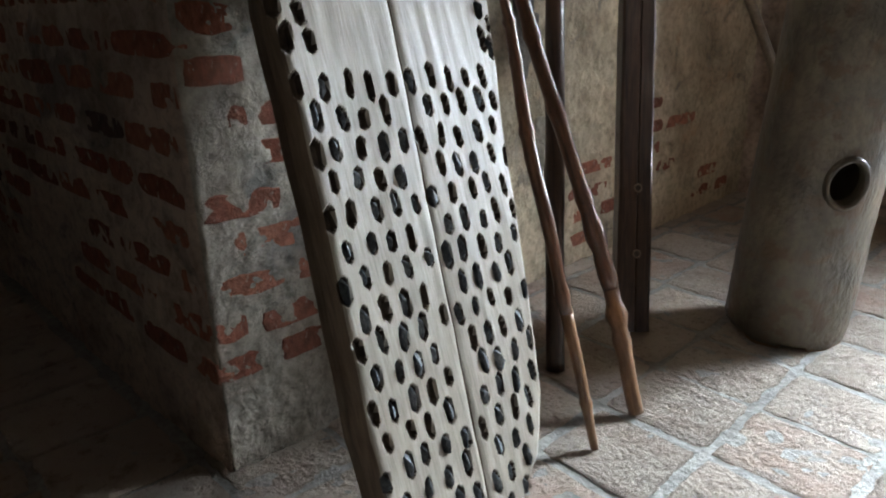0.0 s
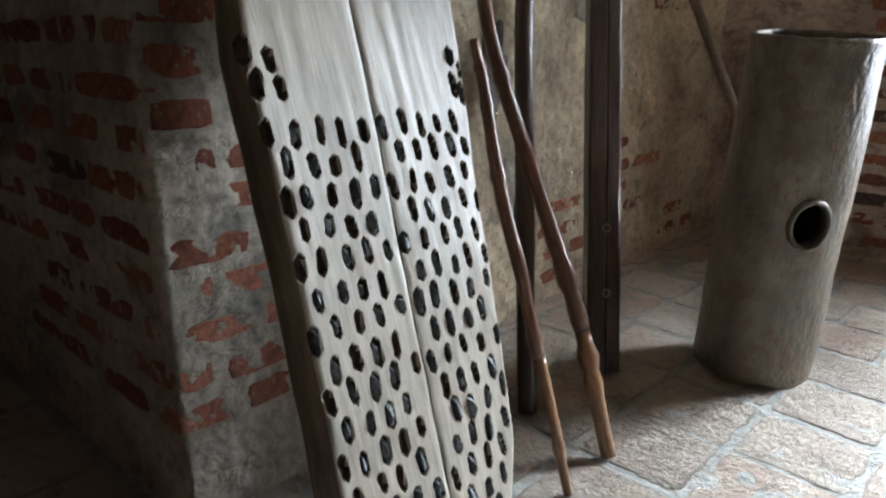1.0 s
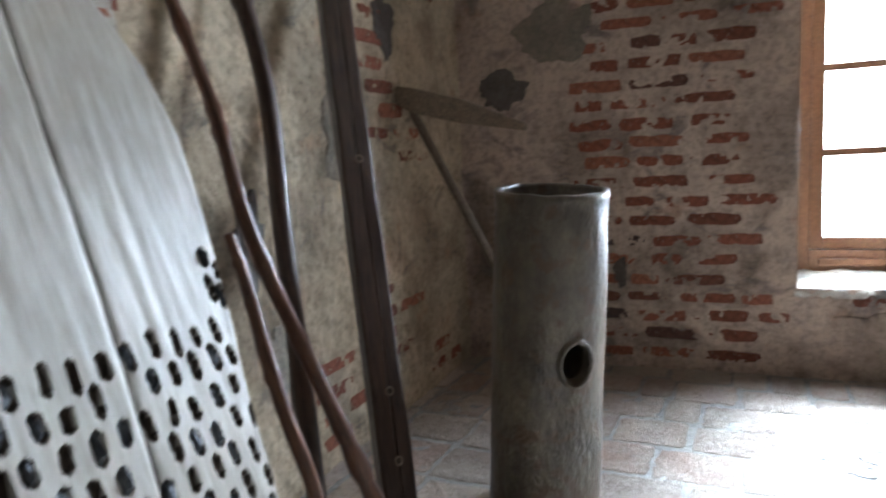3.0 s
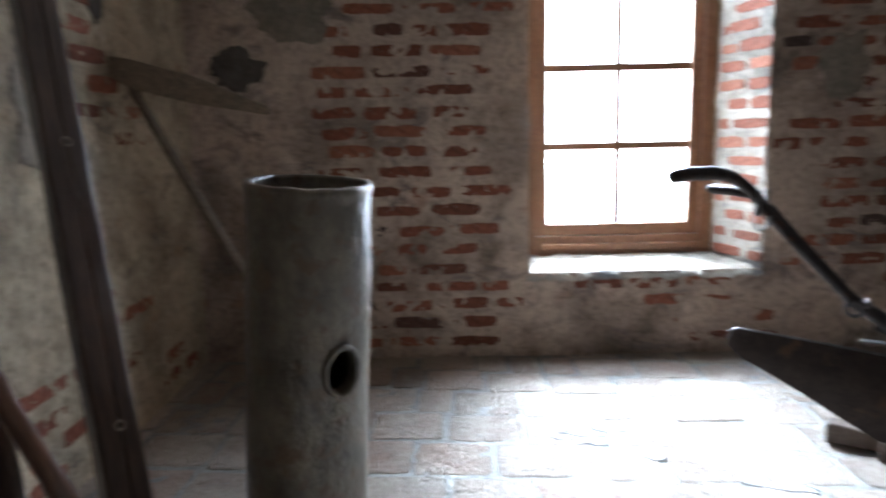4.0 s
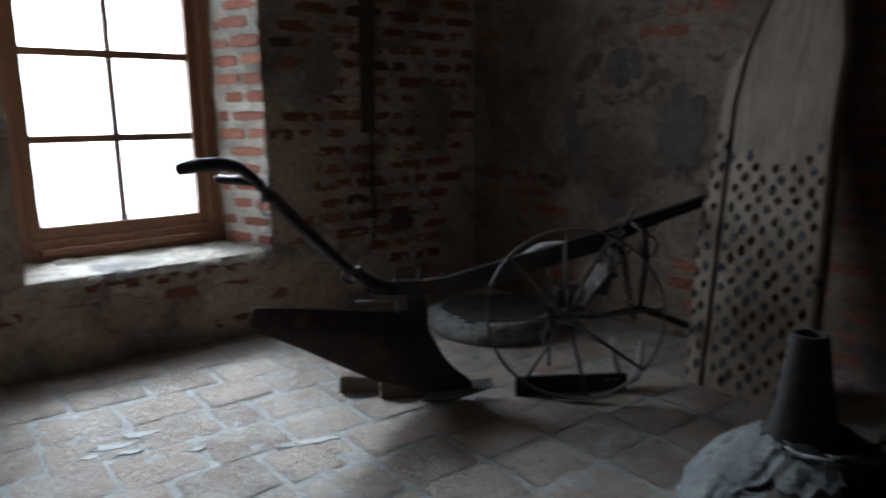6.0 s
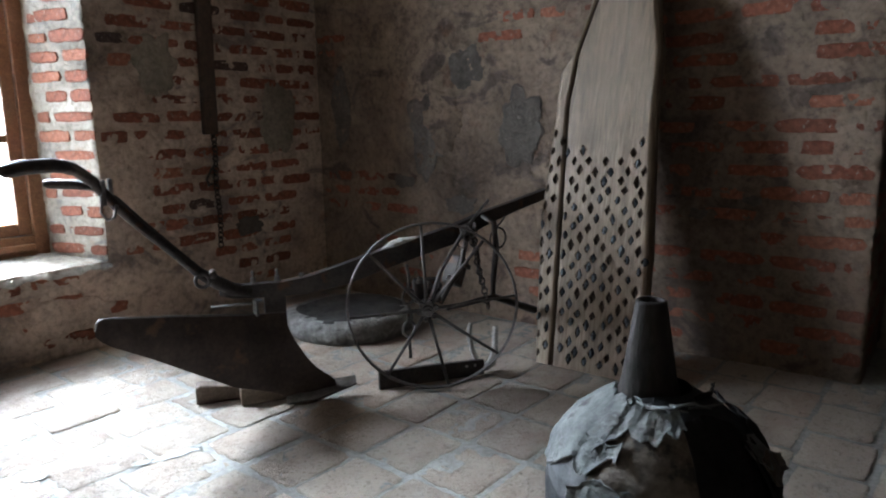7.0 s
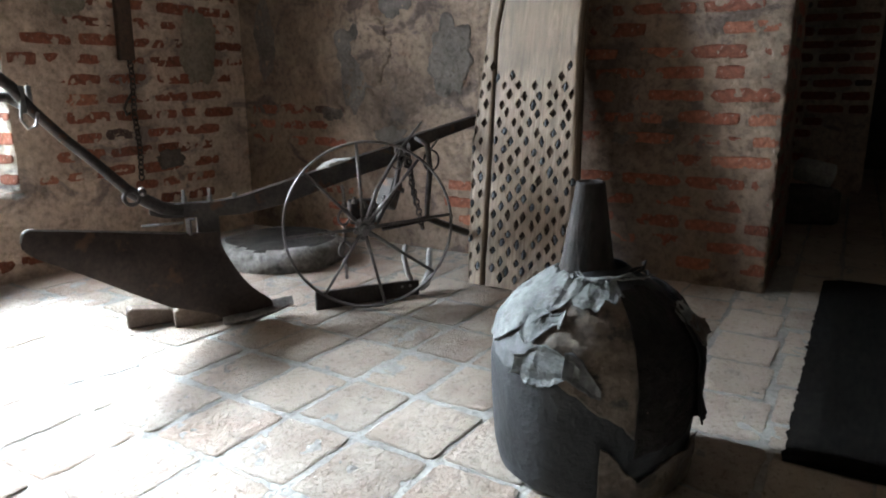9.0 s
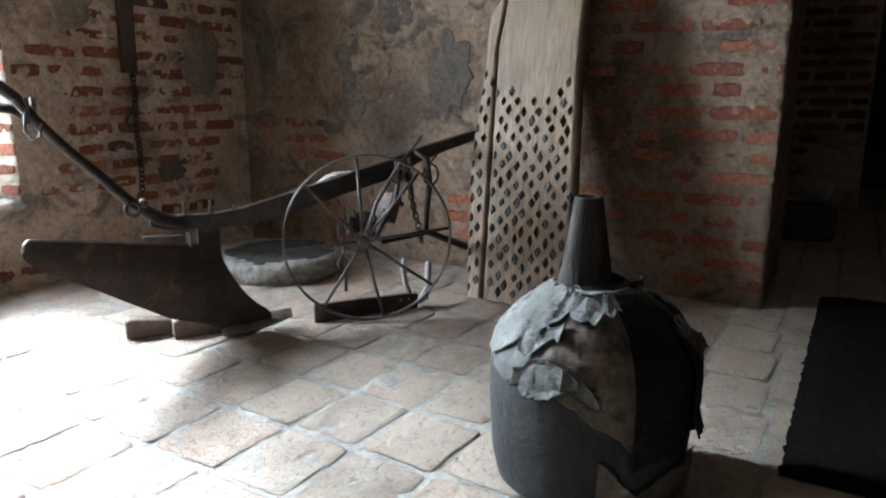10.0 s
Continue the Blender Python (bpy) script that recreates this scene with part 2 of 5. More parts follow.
def glass_material():
    m, nt, nd, ln, bs = nodes_of("window_glass")
    bs.inputs["Base Color"].default_value = (1, 1, 1, 1)
    bs.inputs["Transmission Weight"].default_value = 1.0
    bs.inputs["Roughness"].default_value = 0.0
    bs.inputs["IOR"].default_value = 1.45
    return m


GLASS = glass_material()


# ---- building tools ----
def finish(name, bm, material, smooth=False):
    bmesh.ops.recalc_face_normals(bm, faces=bm.faces)
    me = bpy.data.meshes.new(name)
    bm.to_mesh(me)
    bm.free()
    for mt in material if isinstance(material, (list, tuple)) else [material]:
        me.materials.append(mt)
    if smooth:
        me.polygons.foreach_set("use_smooth", [True] * len(me.polygons))
        me.update()
    return me


def part(name, bm, material, parent, label="", smooth=False):
    ob = new(name, finish(name, bm, material, smooth))
    ob.parent = parent
    return tagged(ob, label)


def thing(name, label, category, at=None, group="", kind=""):
    ob = new(name)
    ob.empty_display_size = 0.05
    if at is not None:
        ob.matrix_world = at
    return tagged(ob, label, category, group, kind)


def box(bm, x0, x1, y0, y1, z0, z1, bevel=0.0, m=None):
    r = bmesh.ops.create_cube(bm, size=1.0)
    t = Matrix.Translation(((x0 + x1) / 2, (y0 + y1) / 2, (z0 + z1) / 2)) @ Matrix.Diagonal((x1 - x0, y1 - y0, z1 - z0, 1))
    bmesh.ops.transform(bm, matrix=t, verts=r["verts"])
    if bevel:
        es = list({e for v in r["verts"] for e in v.link_edges})
        got = bmesh.ops.bevel(bm, geom=es, offset=bevel, segments=2, profile=0.5, affect="EDGES")
        vs = list({v for f in got["faces"] for v in f.verts} | {v for v in r["verts"] if v.is_valid})
    else:
        vs = r["verts"]
    if m is not None:
        bmesh.ops.transform(bm, matrix=m, verts=vs)
    return bm


def tube(bm, pts, radii, segs=12, flat=1.0, caps=True):
    """A round bar through the points; flat squeezes one way."""
    pts = [Vector(p) for p in pts]
    if not isinstance(radii, (list, tuple)):
        radii = [radii] * len(pts)
    rings, side = [], None
    for i, p in enumerate(pts):
        d = (pts[min(i + 1, len(pts) - 1)] - pts[max(i - 1, 0)]).normalized()
        if side is None:
            side = d.orthogonal().normalized()
        side = (side - d * side.dot(d)).normalized()
        up = d.cross(side)
        rings.append([bm.verts.new(p + radii[i] * (math.cos(a) * side + flat * math.sin(a) * up))
                      for a in (2 * math.pi * k / segs for k in range(segs))])
    for a, b in zip(rings, rings[1:]):
        for k in range(segs):
            bm.faces.new((a[k], a[(k + 1) % segs], b[(k + 1) % segs], b[k]))
    if caps:
        bm.faces.new(rings[0][::-1])
        bm.faces.new(rings[-1])
    return bm


def ring(bm, centre, normal, radius, thick, wide=None, segs=40, cut=8):
    """A closed hoop with an oval section."""
    n = Vector(normal).normalized()
    a = n.orthogonal().normalized()
    b = n.cross(a)
    wide = wide or thick
    rows = []
    for i in range(segs):
        t = 2 * math.pi * i / segs
        out = math.cos(t) * a + math.sin(t) * b
        rows.append([bm.verts.new(Vector(centre) + out * (radius + thick * math.cos(s)) + n * wide * math.sin(s))
                     for s in (2 * math.pi * k / cut for k in range(cut))])
    for i in range(segs):
        p, q = rows[i], rows[(i + 1) % segs]
        for k in range(cut):
            bm.faces.new((p[k], p[(k + 1) % cut], q[(k + 1) % cut], q[k]))
    return bm


def lathe(bm, profile, segs=48, wobble=0.0, seed=0.0):
    rows = []
    for r, z in profile:
        row = []
        for k in range(segs):
            a = 2 * math.pi * k / segs
            w = wobble * noise.noise((math.cos(a) * 1.6 + seed, math.sin(a) * 1.6, z * 5))
            row.append(bm.verts.new(((r + w) * math.cos(a), (r + w) * math.sin(a), z)))
        rows.append(row)
    for a, b in zip(rows, rows[1:]):
        for k in range(segs):
            bm.faces.new((a[k], a[(k + 1) % segs], b[(k + 1) % segs], b[k]))
    return rows


def swell(p):
    """The slow unevenness of a wall: metres out of it at a place."""
    return 0.009 * noise.noise(p * 2.6) + 0.004 * noise.noise(p * 7.0 + Vector((5, 3, 1)))


def relief(p):
    """Slow unevenness, trowel marks and grit together."""
    return (swell(p) + 0.0048 * noise.noise(p * 15.0 + Vector((3, 1, 7))) + 0.0050 * noise.noise(p * 36.0 + Vector((9, 2, 4)))
            + 0.0028 * noise.noise(p * 85.0 + Vector((1, 8, 4))))


def wall_face(bm, origin, along, normal, u1, z0, z1, step=0.0105, holes=(), edges=(None, None), pits=()):
    """The room side of a wall as an uneven sheet. holes: (u0, u1, z0, z1) left open. edges: the normals of walls that it turns into."""
    o, U, N = Vector(origin), Vector(along), Vector(normal)
    cuts_u, cuts_z = {0.0, u1}, {z0, z1}
    for h in holes:
        cuts_u |= {h[0], h[1]}
        cuts_z |= {h[2], h[3]}

    def stops(cuts):
        cuts = sorted(cuts)
        out = []
        for a, b in zip(cuts, cuts[1:]):
            n = max(1, round((b - a) / step))
            out += [a + (b - a) * k / n for k in range(n)]
        return out + [cuts[-1]]

    us, zs = stops(cuts_u), stops(cuts_z)
    grid = {}
    for i, u in enumerate(us):
        for j, z in enumerate(zs):
            p = o + U * u + Vector((0, 0, z))
            d, n = relief(p), N.copy()
            if i == 0 and edges[0] is not None:
                n = N + Vector(edges[0])
                d = min(d, 0.0) * 1.6 - 0.002
            if i == len(us) - 1 and edges[1] is not None:
                n = N + Vector(edges[1])
                d = min(d, 0.0) * 1.6 - 0.002
            for (pu, pz, ru, rz, deep) in pits:
                s = ((u - pu) / ru) ** 2 + ((z - pz) / rz) ** 2 + 0.5 * noise.noise(p * 30)
                if s < 1:
                    d -= deep * (1 - s * s)
            grid[i, j] = bm.verts.new(p + n * d)
    for i in range(len(us) - 1):
        for j in range(len(zs) - 1):
            mu, mz = (us[i] + us[i + 1]) / 2, (zs[j] + zs[j + 1]) / 2
            if any(h[0] < mu < h[1] and h[2] < mz < h[3] for h in holes):
                continue
            bm.faces.new((grid[i, j], grid[i + 1, j], grid[i + 1, j + 1], grid[i, j + 1]))
    return bm


def brick_meshes(count=12):
    """Worn bricks 1 x 1 across and 1 deep, with a ragged outline."""
    rnd = random.Random(5)
    out = []
    for n in range(count):
        bm = bmesh.new()
        outline = []
        for a, b in (((-.5, -.5), (.5, -.5)), ((.5, -.5), (.5, .5)), ((.5, .5), (-.5, .5)), ((-.5, .5), (-.5, -.5))):
            k = 5 if abs(a[0] - b[0]) > 0 else 2
            for i in range(k):
                t = i / k
                x, y = a[0] + (b[0] - a[0]) * t, a[1] + (b[1] - a[1]) * t
                jx, jy = rnd.uniform(-.025, .025), rnd.uniform(-.12, .10)
                if i == 0:
                    x, y, jy = x * rnd.uniform(.9, .97), y * rnd.uniform(.7, .95), 0
                outline.append((x + jx, y * (1 + (jy if abs(y) > .3 else 0))))
        rows = [[bm.verts.new((x * s, y * q, z)) for x, y in outline] for s, q, z in ((1, 1, -1), (1, 1, -.16), (.97, .86, 0))]
        for a, b in zip(rows, rows[1:]):
            for k in range(len(a)):
                bm.faces.new((a[k], a[(k + 1) % len(a)], b[(k + 1) % len(a)], b[k]))
        bm.faces.new(rows[-1])
        out.append(finish("brick", bm, BRICK))
    return out


BRICKS = brick_meshes()


def lay_bricks(wall, origin, along, normal, u1, z0, z1, show, rnd, course=0.081, proud=0.0008, holes=(), edge=0.0):
    """Courses of bricks on a wall, where show(u, z) lets them through the plaster."""
    o, U, N = Vector(origin), Vector(along), Vector(normal)
    made, row, z = 0, 0, z0 + 0.05
    while z < z1 and made < 300:
        u = edge + (0.0 if row % 2 else -0.12) + rnd.uniform(-.02, .02)
        while u < u1:
            ln = rnd.choice((0.225, 0.235, 0.215, 0.19, 0.12))
            a, b = max(u, edge), min(u + ln, u1 - 0.004)
            u += ln + rnd.uniform(0.018, 0.032)
            if b - a < 0.06:
                continue
            c = (a + b) / 2
            if any(h[0] - 0.012 < b and a < h[1] + 0.012 and h[2] - 0.035 < z < h[3] + 0.035 for h in holes):
                continue
            if not show(c, z):
                continue
            high = rnd.uniform(0.040, 0.054)
            p = o + U * c + Vector((0, 0, z + rnd.uniform(-.004, .004)))
            p += N * (swell(p) + proud + rnd.uniform(-.0015, .0025))
            turn = Matrix((U, Vector((0, 0, 1)), N)).transposed().to_4x4()
            ob = new("brick", rnd.choice(BRICKS))
            ob.parent = wall
            ob.matrix_basis = (Matrix.Translation(p) @ turn @ Matrix.Rotation(rnd.uniform(-.02, .02), 4, "Z")
                               @ Matrix.Diagonal((b - a, high, 0.03, 1)))
            made += 1
        z += course * rnd.uniform(0.97, 1.03)
        row += 1


# ---- the large structure ----
LEFT, RIGHT, BACK, TOP = -1.06, 2.57, 3.4, 2.6
WIN = (0.33, 1.32, 0.362, 2.1)          # opening: x, x, z, z
PIER_L = (-0.88, 0.775, 1.30)           # its face, its corner and its end
PIER_R = 0.735                          # corner of the east wall


def wall_thing(name, label):
    return tagged(new(name), label, "wall", kind="structure")


floor = tagged(new("floor"), "worn terracotta tiles set in pale mortar", "floor", kind="structure")
bm = bmesh.new()
box(bm, -3.2, 7.2, -3.2, 4.1, -0.30, -0.013)
part("subfloor", bm, JOINT, floor)
bm = bmesh.new()
nx, ny, fx0, fx1, fy0, fy1 = 300, 240, LEFT - 0.1, 3.4, 0.3, BACK + 0.1
vs = [[bm.verts.new((x, y, -0.0034 + 0.0030 * noise.noise((x * 16, y * 16, 0.0)) + 0.0030 * noise.noise((x * 45, y * 45, 5.0))))
       for y in (fy0 + (fy1 - fy0) * j / ny for j in range(ny + 1))] for x in (fx0 + (fx1 - fx0) * i / nx for i in range(nx + 1))]
for i in range(nx):
    for j in range(ny):
        bm.faces.new((vs[i][j], vs[i + 1][j], vs[i + 1][j + 1], vs[i][j + 1]))
part("mortar_bed", bm, JOINT, floor, "pale grey mortar", smooth=True)

ceiling_bm = bmesh.new()
box(ceiling_bm, -3.2, 7.2, -3.2, 4.1, TOP, TOP + 0.2)
tagged(new("ceiling", finish("ceiling", ceiling_bm, CEIL)), "brown old plaster ceiling", "ceiling", kind="structure")

# window wall
wall_north = wall_thing("wall_north", "old wall of red bricks and tan mortar with plaster remains")
bm = bmesh.new()
wall_face(bm, (LEFT - 0.02, BACK, 0), (1, 0, 0), (0, -1, 0), RIGHT - LEFT + 0.04, -0.02, TOP,
          holes=[(WIN[0] - LEFT + 0.02, WIN[1] - LEFT + 0.02, WIN[2], WIN[3])])
part("plaster", bm, PLASTER, wall_north, smooth=True)
bm = bmesh.new()
y0, y1 = BACK + 0.03, BACK + 0.52
box(bm, -3.2, WIN[0] - 0.012, y0, y1, -0.02, TOP)
box(bm, WIN[1] + 0.012, 7.2, y0, y1, -0.02, TOP)
box(bm, WIN[0] - 0.012, WIN[1] + 0.012, y0, y1, -0.02, WIN[2] - 0.02)
box(bm, WIN[0] - 0.012, WIN[1] + 0.012, y0, y1, WIN[3] + 0.012, TOP)
part("core", bm, PLASTER, wall_north)
# the reveals of the opening
jambs = []
SPLAY = Vector((-0.105, 0.31, 0)).normalized()
SPLAY_N = Vector((-SPLAY.y, SPLAY.x, 0))
for name, o, U, N, lng, z0, z1 in (("reveal", (WIN[1], BACK, 0), SPLAY, SPLAY_N, 0.36, WIN[2], WIN[3]),
                                   ("reveal", (WIN[0], BACK, 0), (0, 1, 0), (1, 0, 0), 0.5, WIN[2], WIN[3])):
    bm = bmesh.new()
    wall_face(bm, o, U, N, lng, z0 - 0.03, z1 + 0.02, edges=((0, -1, 0), None))
    jambs.append(part(name, bm, PIER_PLASTER, wall_north, smooth=True))
bm = bmesh.new()
nx, ny = 50, 20
g = [[bm.verts.new((WIN[0] - 0.01 + (WIN[1] - WIN[0] + 0.02) * i / nx, BACK + 0.3 * j / ny - ((0.016 + 0.016 * noise.noise((i * .45, 7.0, 1.0))) if j < 2 else 0),
                    WIN[2] + 0.026 * j / ny + 0.010 * noise.noise((i * .25, j * .3, 2.0)) + 0.006 * noise.noise((i * .8, j * .9, 6.0))
                    - (0.030 + 0.014 * noise.noise((i * .35, 3.0, 1.0)) + 0.012 * noise.noise((i * 1.1, 8.0, 1.0)) if j == 0 else 0.006 if j == 1 else 0)))
      for j in range(ny + 1)] for i in range(nx + 1)]
for i in range(nx):
    for j in range(ny):
        bm.faces.new((g[i][j], g[i + 1][j], g[i + 1][j + 1], g[i][j + 1]))
part("window_ledge", bm, PIER_PLASTER, wall_north, "rough pale mortar ledge", smooth=True)

# west wall, its pier and the dark doorway beside it
wall_west = wall_thing("wall_west", "crumbling tan plaster over red bricks")
bm = bmesh.new()
wall_face(bm, (LEFT, BACK + 0.02, 0), (0, -1, 0), (1, 0, 0), BACK - PIER_L[2] + 0.04, -0.02, TOP,
          pits=[(BACK + 0.02 - 3.03, 0.585, 0.028, 0.075, 0.05), (BACK + 0.02 - 2.72, 0.30, 0.03, 0.03, 0.02)])
part("plaster", bm, LIT_PALE_LIME, wall_west, smooth=True)
bm = bmesh.new()
box(bm, -3.2, LEFT - 0.06, PIER_L[2] + 0.03, BACK + 0.03, -0.02, TOP)
part("core", bm, LIT_PALE_LIME, wall_west)

pier_west = wall_thing("wall_pier", "brick pier with pale mortar, worn corner")
bm = bmesh.new()
wall_face(bm, (PIER_L[0], PIER_L[2], 0), (0, -1, 0), (1, 0, 0), PIER_L[2] - PIER_L[1], -0.02, TOP, step=0.007, edges=(None, (0, -1, 0)))
part("plaster", bm, PIER_PLASTER, pier_west, smooth=True)
bm = bmesh.new()
wall_face(bm, (PIER_L[0], PIER_L[1], 0), (-1, 0, 0), (0, -1, 0), 1.9, -0.02, TOP, edges=((1, 0, 0), None))
part("plaster", bm, PLASTER, pier_west, smooth=True)
bm = bmesh.new()
box(bm, -2.8, PIER_L[0] - 0.035, PIER_L[1] + 0.035, PIER_L[2], -0.02, TOP)
part("core", bm, PLASTER, pier_west)

# east wall up to its corner
wall_east = wall_thing("wall_east", "stained tan plaster and red bricks, bare bricks at the corner")
bm = bmesh.new()
wall_face(bm, (RIGHT, PIER_R, 0), (0, 1, 0), (-1, 0, 0), BACK - PIER_R + 0.02, -0.02, TOP, edges=((0, -1, 0), None),
          pits=[(1.05, 0.62, 0.03, 0.02, 0.02), (2.35, 0.34, 0.10, 0.05, 0.02)])
part("plaster", bm, SHADED_BROWN_PLASTER, wall_east, smooth=True)
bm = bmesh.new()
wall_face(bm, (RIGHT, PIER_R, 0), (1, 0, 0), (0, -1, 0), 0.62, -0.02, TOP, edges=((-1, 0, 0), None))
part("plaster", bm, SHADED_BROWN_PLASTER, wall_east, smooth=True)
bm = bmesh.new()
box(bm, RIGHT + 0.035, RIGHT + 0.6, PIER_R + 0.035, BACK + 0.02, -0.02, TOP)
part("core", bm, SHADED_BROWN_PLASTER, wall_east)

# the dark rooms round about
wall_far = wall_thing("wall_far_east", "dim brick wall of the next room with a dark doorway")
bm = bmesh.new()
box(bm, 5.3, 5.6, 0.42, 3.4, -0.02, TOP)
box(bm, 5.3, 5.6, -3.2, -0.75, -0.02, TOP)
box(bm, 5.3, 5.6, -0.75, 0.42, 2.05, TOP)
part("masonry", bm, PLASTER, wall_far)
# added walls out of view, coloured dark so that little light bounces back
closing = wall_thing("wall_south", "unseen plain walls added to close the rooms, darkened against bounce")
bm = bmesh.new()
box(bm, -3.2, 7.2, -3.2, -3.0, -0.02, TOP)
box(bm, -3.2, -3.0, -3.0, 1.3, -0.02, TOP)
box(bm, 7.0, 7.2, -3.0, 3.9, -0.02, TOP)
part("masonry", bm, CLOSING_PLASTER, closing)

# window
window = tagged(new("window_1"), "brown wooden window with six clear panes in view", "window", kind="structure")
GX, GZ = (0.455, 0.782, 1.108), (0.527, 0.886, 1.238, 1.592, 1.945)
fy = BACK + 0.31
bm = bmesh.new()
for b in ((WIN[0] + 0.004, GX[0] - 0.055), (GX[2] + 0.055, WIN[1] - 0.098)):
    box(bm, b[0], b[1], fy, fy + 0.075, WIN[2] + 0.012, GZ[4] + 0.12, 0.004)
box(bm, GX[0] - 0.055, GX[2] + 0.055, fy + 0.001, fy + 0.074, WIN[2] + 0.012, GZ[0] - 0.055, 0.004)
box(bm, GX[0] - 0.055, GX[2] + 0.055, fy + 0.001, fy + 0.074, GZ[4] + 0.055, GZ[4] + 0.12, 0.004)
box(bm, GX[0] - 0.02, GX[2] + 0.05, fy - 0.02, fy + 0.02, WIN[2] + 0.045, WIN[2] + 0.075, 0.006)
part("window_frame", bm, FRAME_WOOD, window)
bm = bmesh.new()
for x in (GX[0] - 0.053, GX[2]):
    box(bm, x, x + 0.053, fy + 0.014, fy + 0.058, GZ[0] - 0.053, GZ[4] + 0.053, 0.005)
for z in (GZ[0] - 0.053, GZ[4]):
    box(bm, GX[0], GX[2], fy + 0.015, fy + 0.057, z, z + 0.053, 0.005)
part("sash", bm, FRAME_WOOD, window)
bm = bmesh.new()
box(bm, GX[1] - 0.015, GX[1] + 0.015, fy + 0.02, fy + 0.05, GZ[0], GZ[4], 0.003)
part("muntin", bm, FRAME_WOOD, window)
for z in GZ[1:4]:
    bm = bmesh.new()
    box(bm, GX[0], GX[2], fy + 0.021, fy + 0.049, z - 0.016, z + 0.016, 0.003)
    part("muntin", bm, FRAME_WOOD, window)
for i in range(2):
    for j in range(4):
        bm = bmesh.new()
        box(bm, GX[i] + (0.010 if i else 0), GX[i + 1] - (0 if i else 0.010), fy + 0.033, fy + 0.037, GZ[j] + (0.01 if j else 0), GZ[j + 1] - (0.01 if j < 3 else 0))
        part("pane", bm, GLASS, window).visible_shadow = False


# ---- threshing boards ----
def edge_at(points, v):
    return float(np.interp(v, [p[0] for p in points], [p[1] for p in points]))


def chip_meshes(count=7):
    """Knapped flint flakes about 1 across and 2 long."""
    rnd = random.Random(11)
    out = []
    for n in range(count):
        bm = bmesh.new()
        low = [bm.verts.new((math.cos(a) * rnd.uniform(.75, 1) * (0.9 if abs(math.cos(a)) > .5 else 1), math.sin(a) * rnd.uniform(1.7, 2.2), -1.2))
               for a in (2 * math.pi * k / 8 for k in range(8))]
        top = [bm.verts.new((v.co.x * rnd.uniform(.5, .85), v.co.y * rnd.uniform(.55, .85), rnd.uniform(-.25, .1))) for v in low]
        ridge = [bm.verts.new((rnd.uniform(-.25, .25), s * rnd.uniform(.4, .8), rnd.uniform(.25, .7))) for s in (-1, 1)]
        for k in range(8):
            bm.faces.new((low[k], low[(k + 1) % 8], top[(k + 1) % 8], top[k]))
            a, b = top[k], top[(k + 1) % 8]
            r = ridge[1] if (a.co.y + b.co.y) > 0 else ridge[0]
            bm.faces.new((a, b, r))
        bm.faces.new((top[0], ridge[1], ridge[0]))
        bm.faces.new((top[4], ridge[0], ridge[1]))
        bm.faces.new(low[::-1])
        out.append(finish("flint", bm, FLINT))
    return out


CHIPS = chip_meshes()


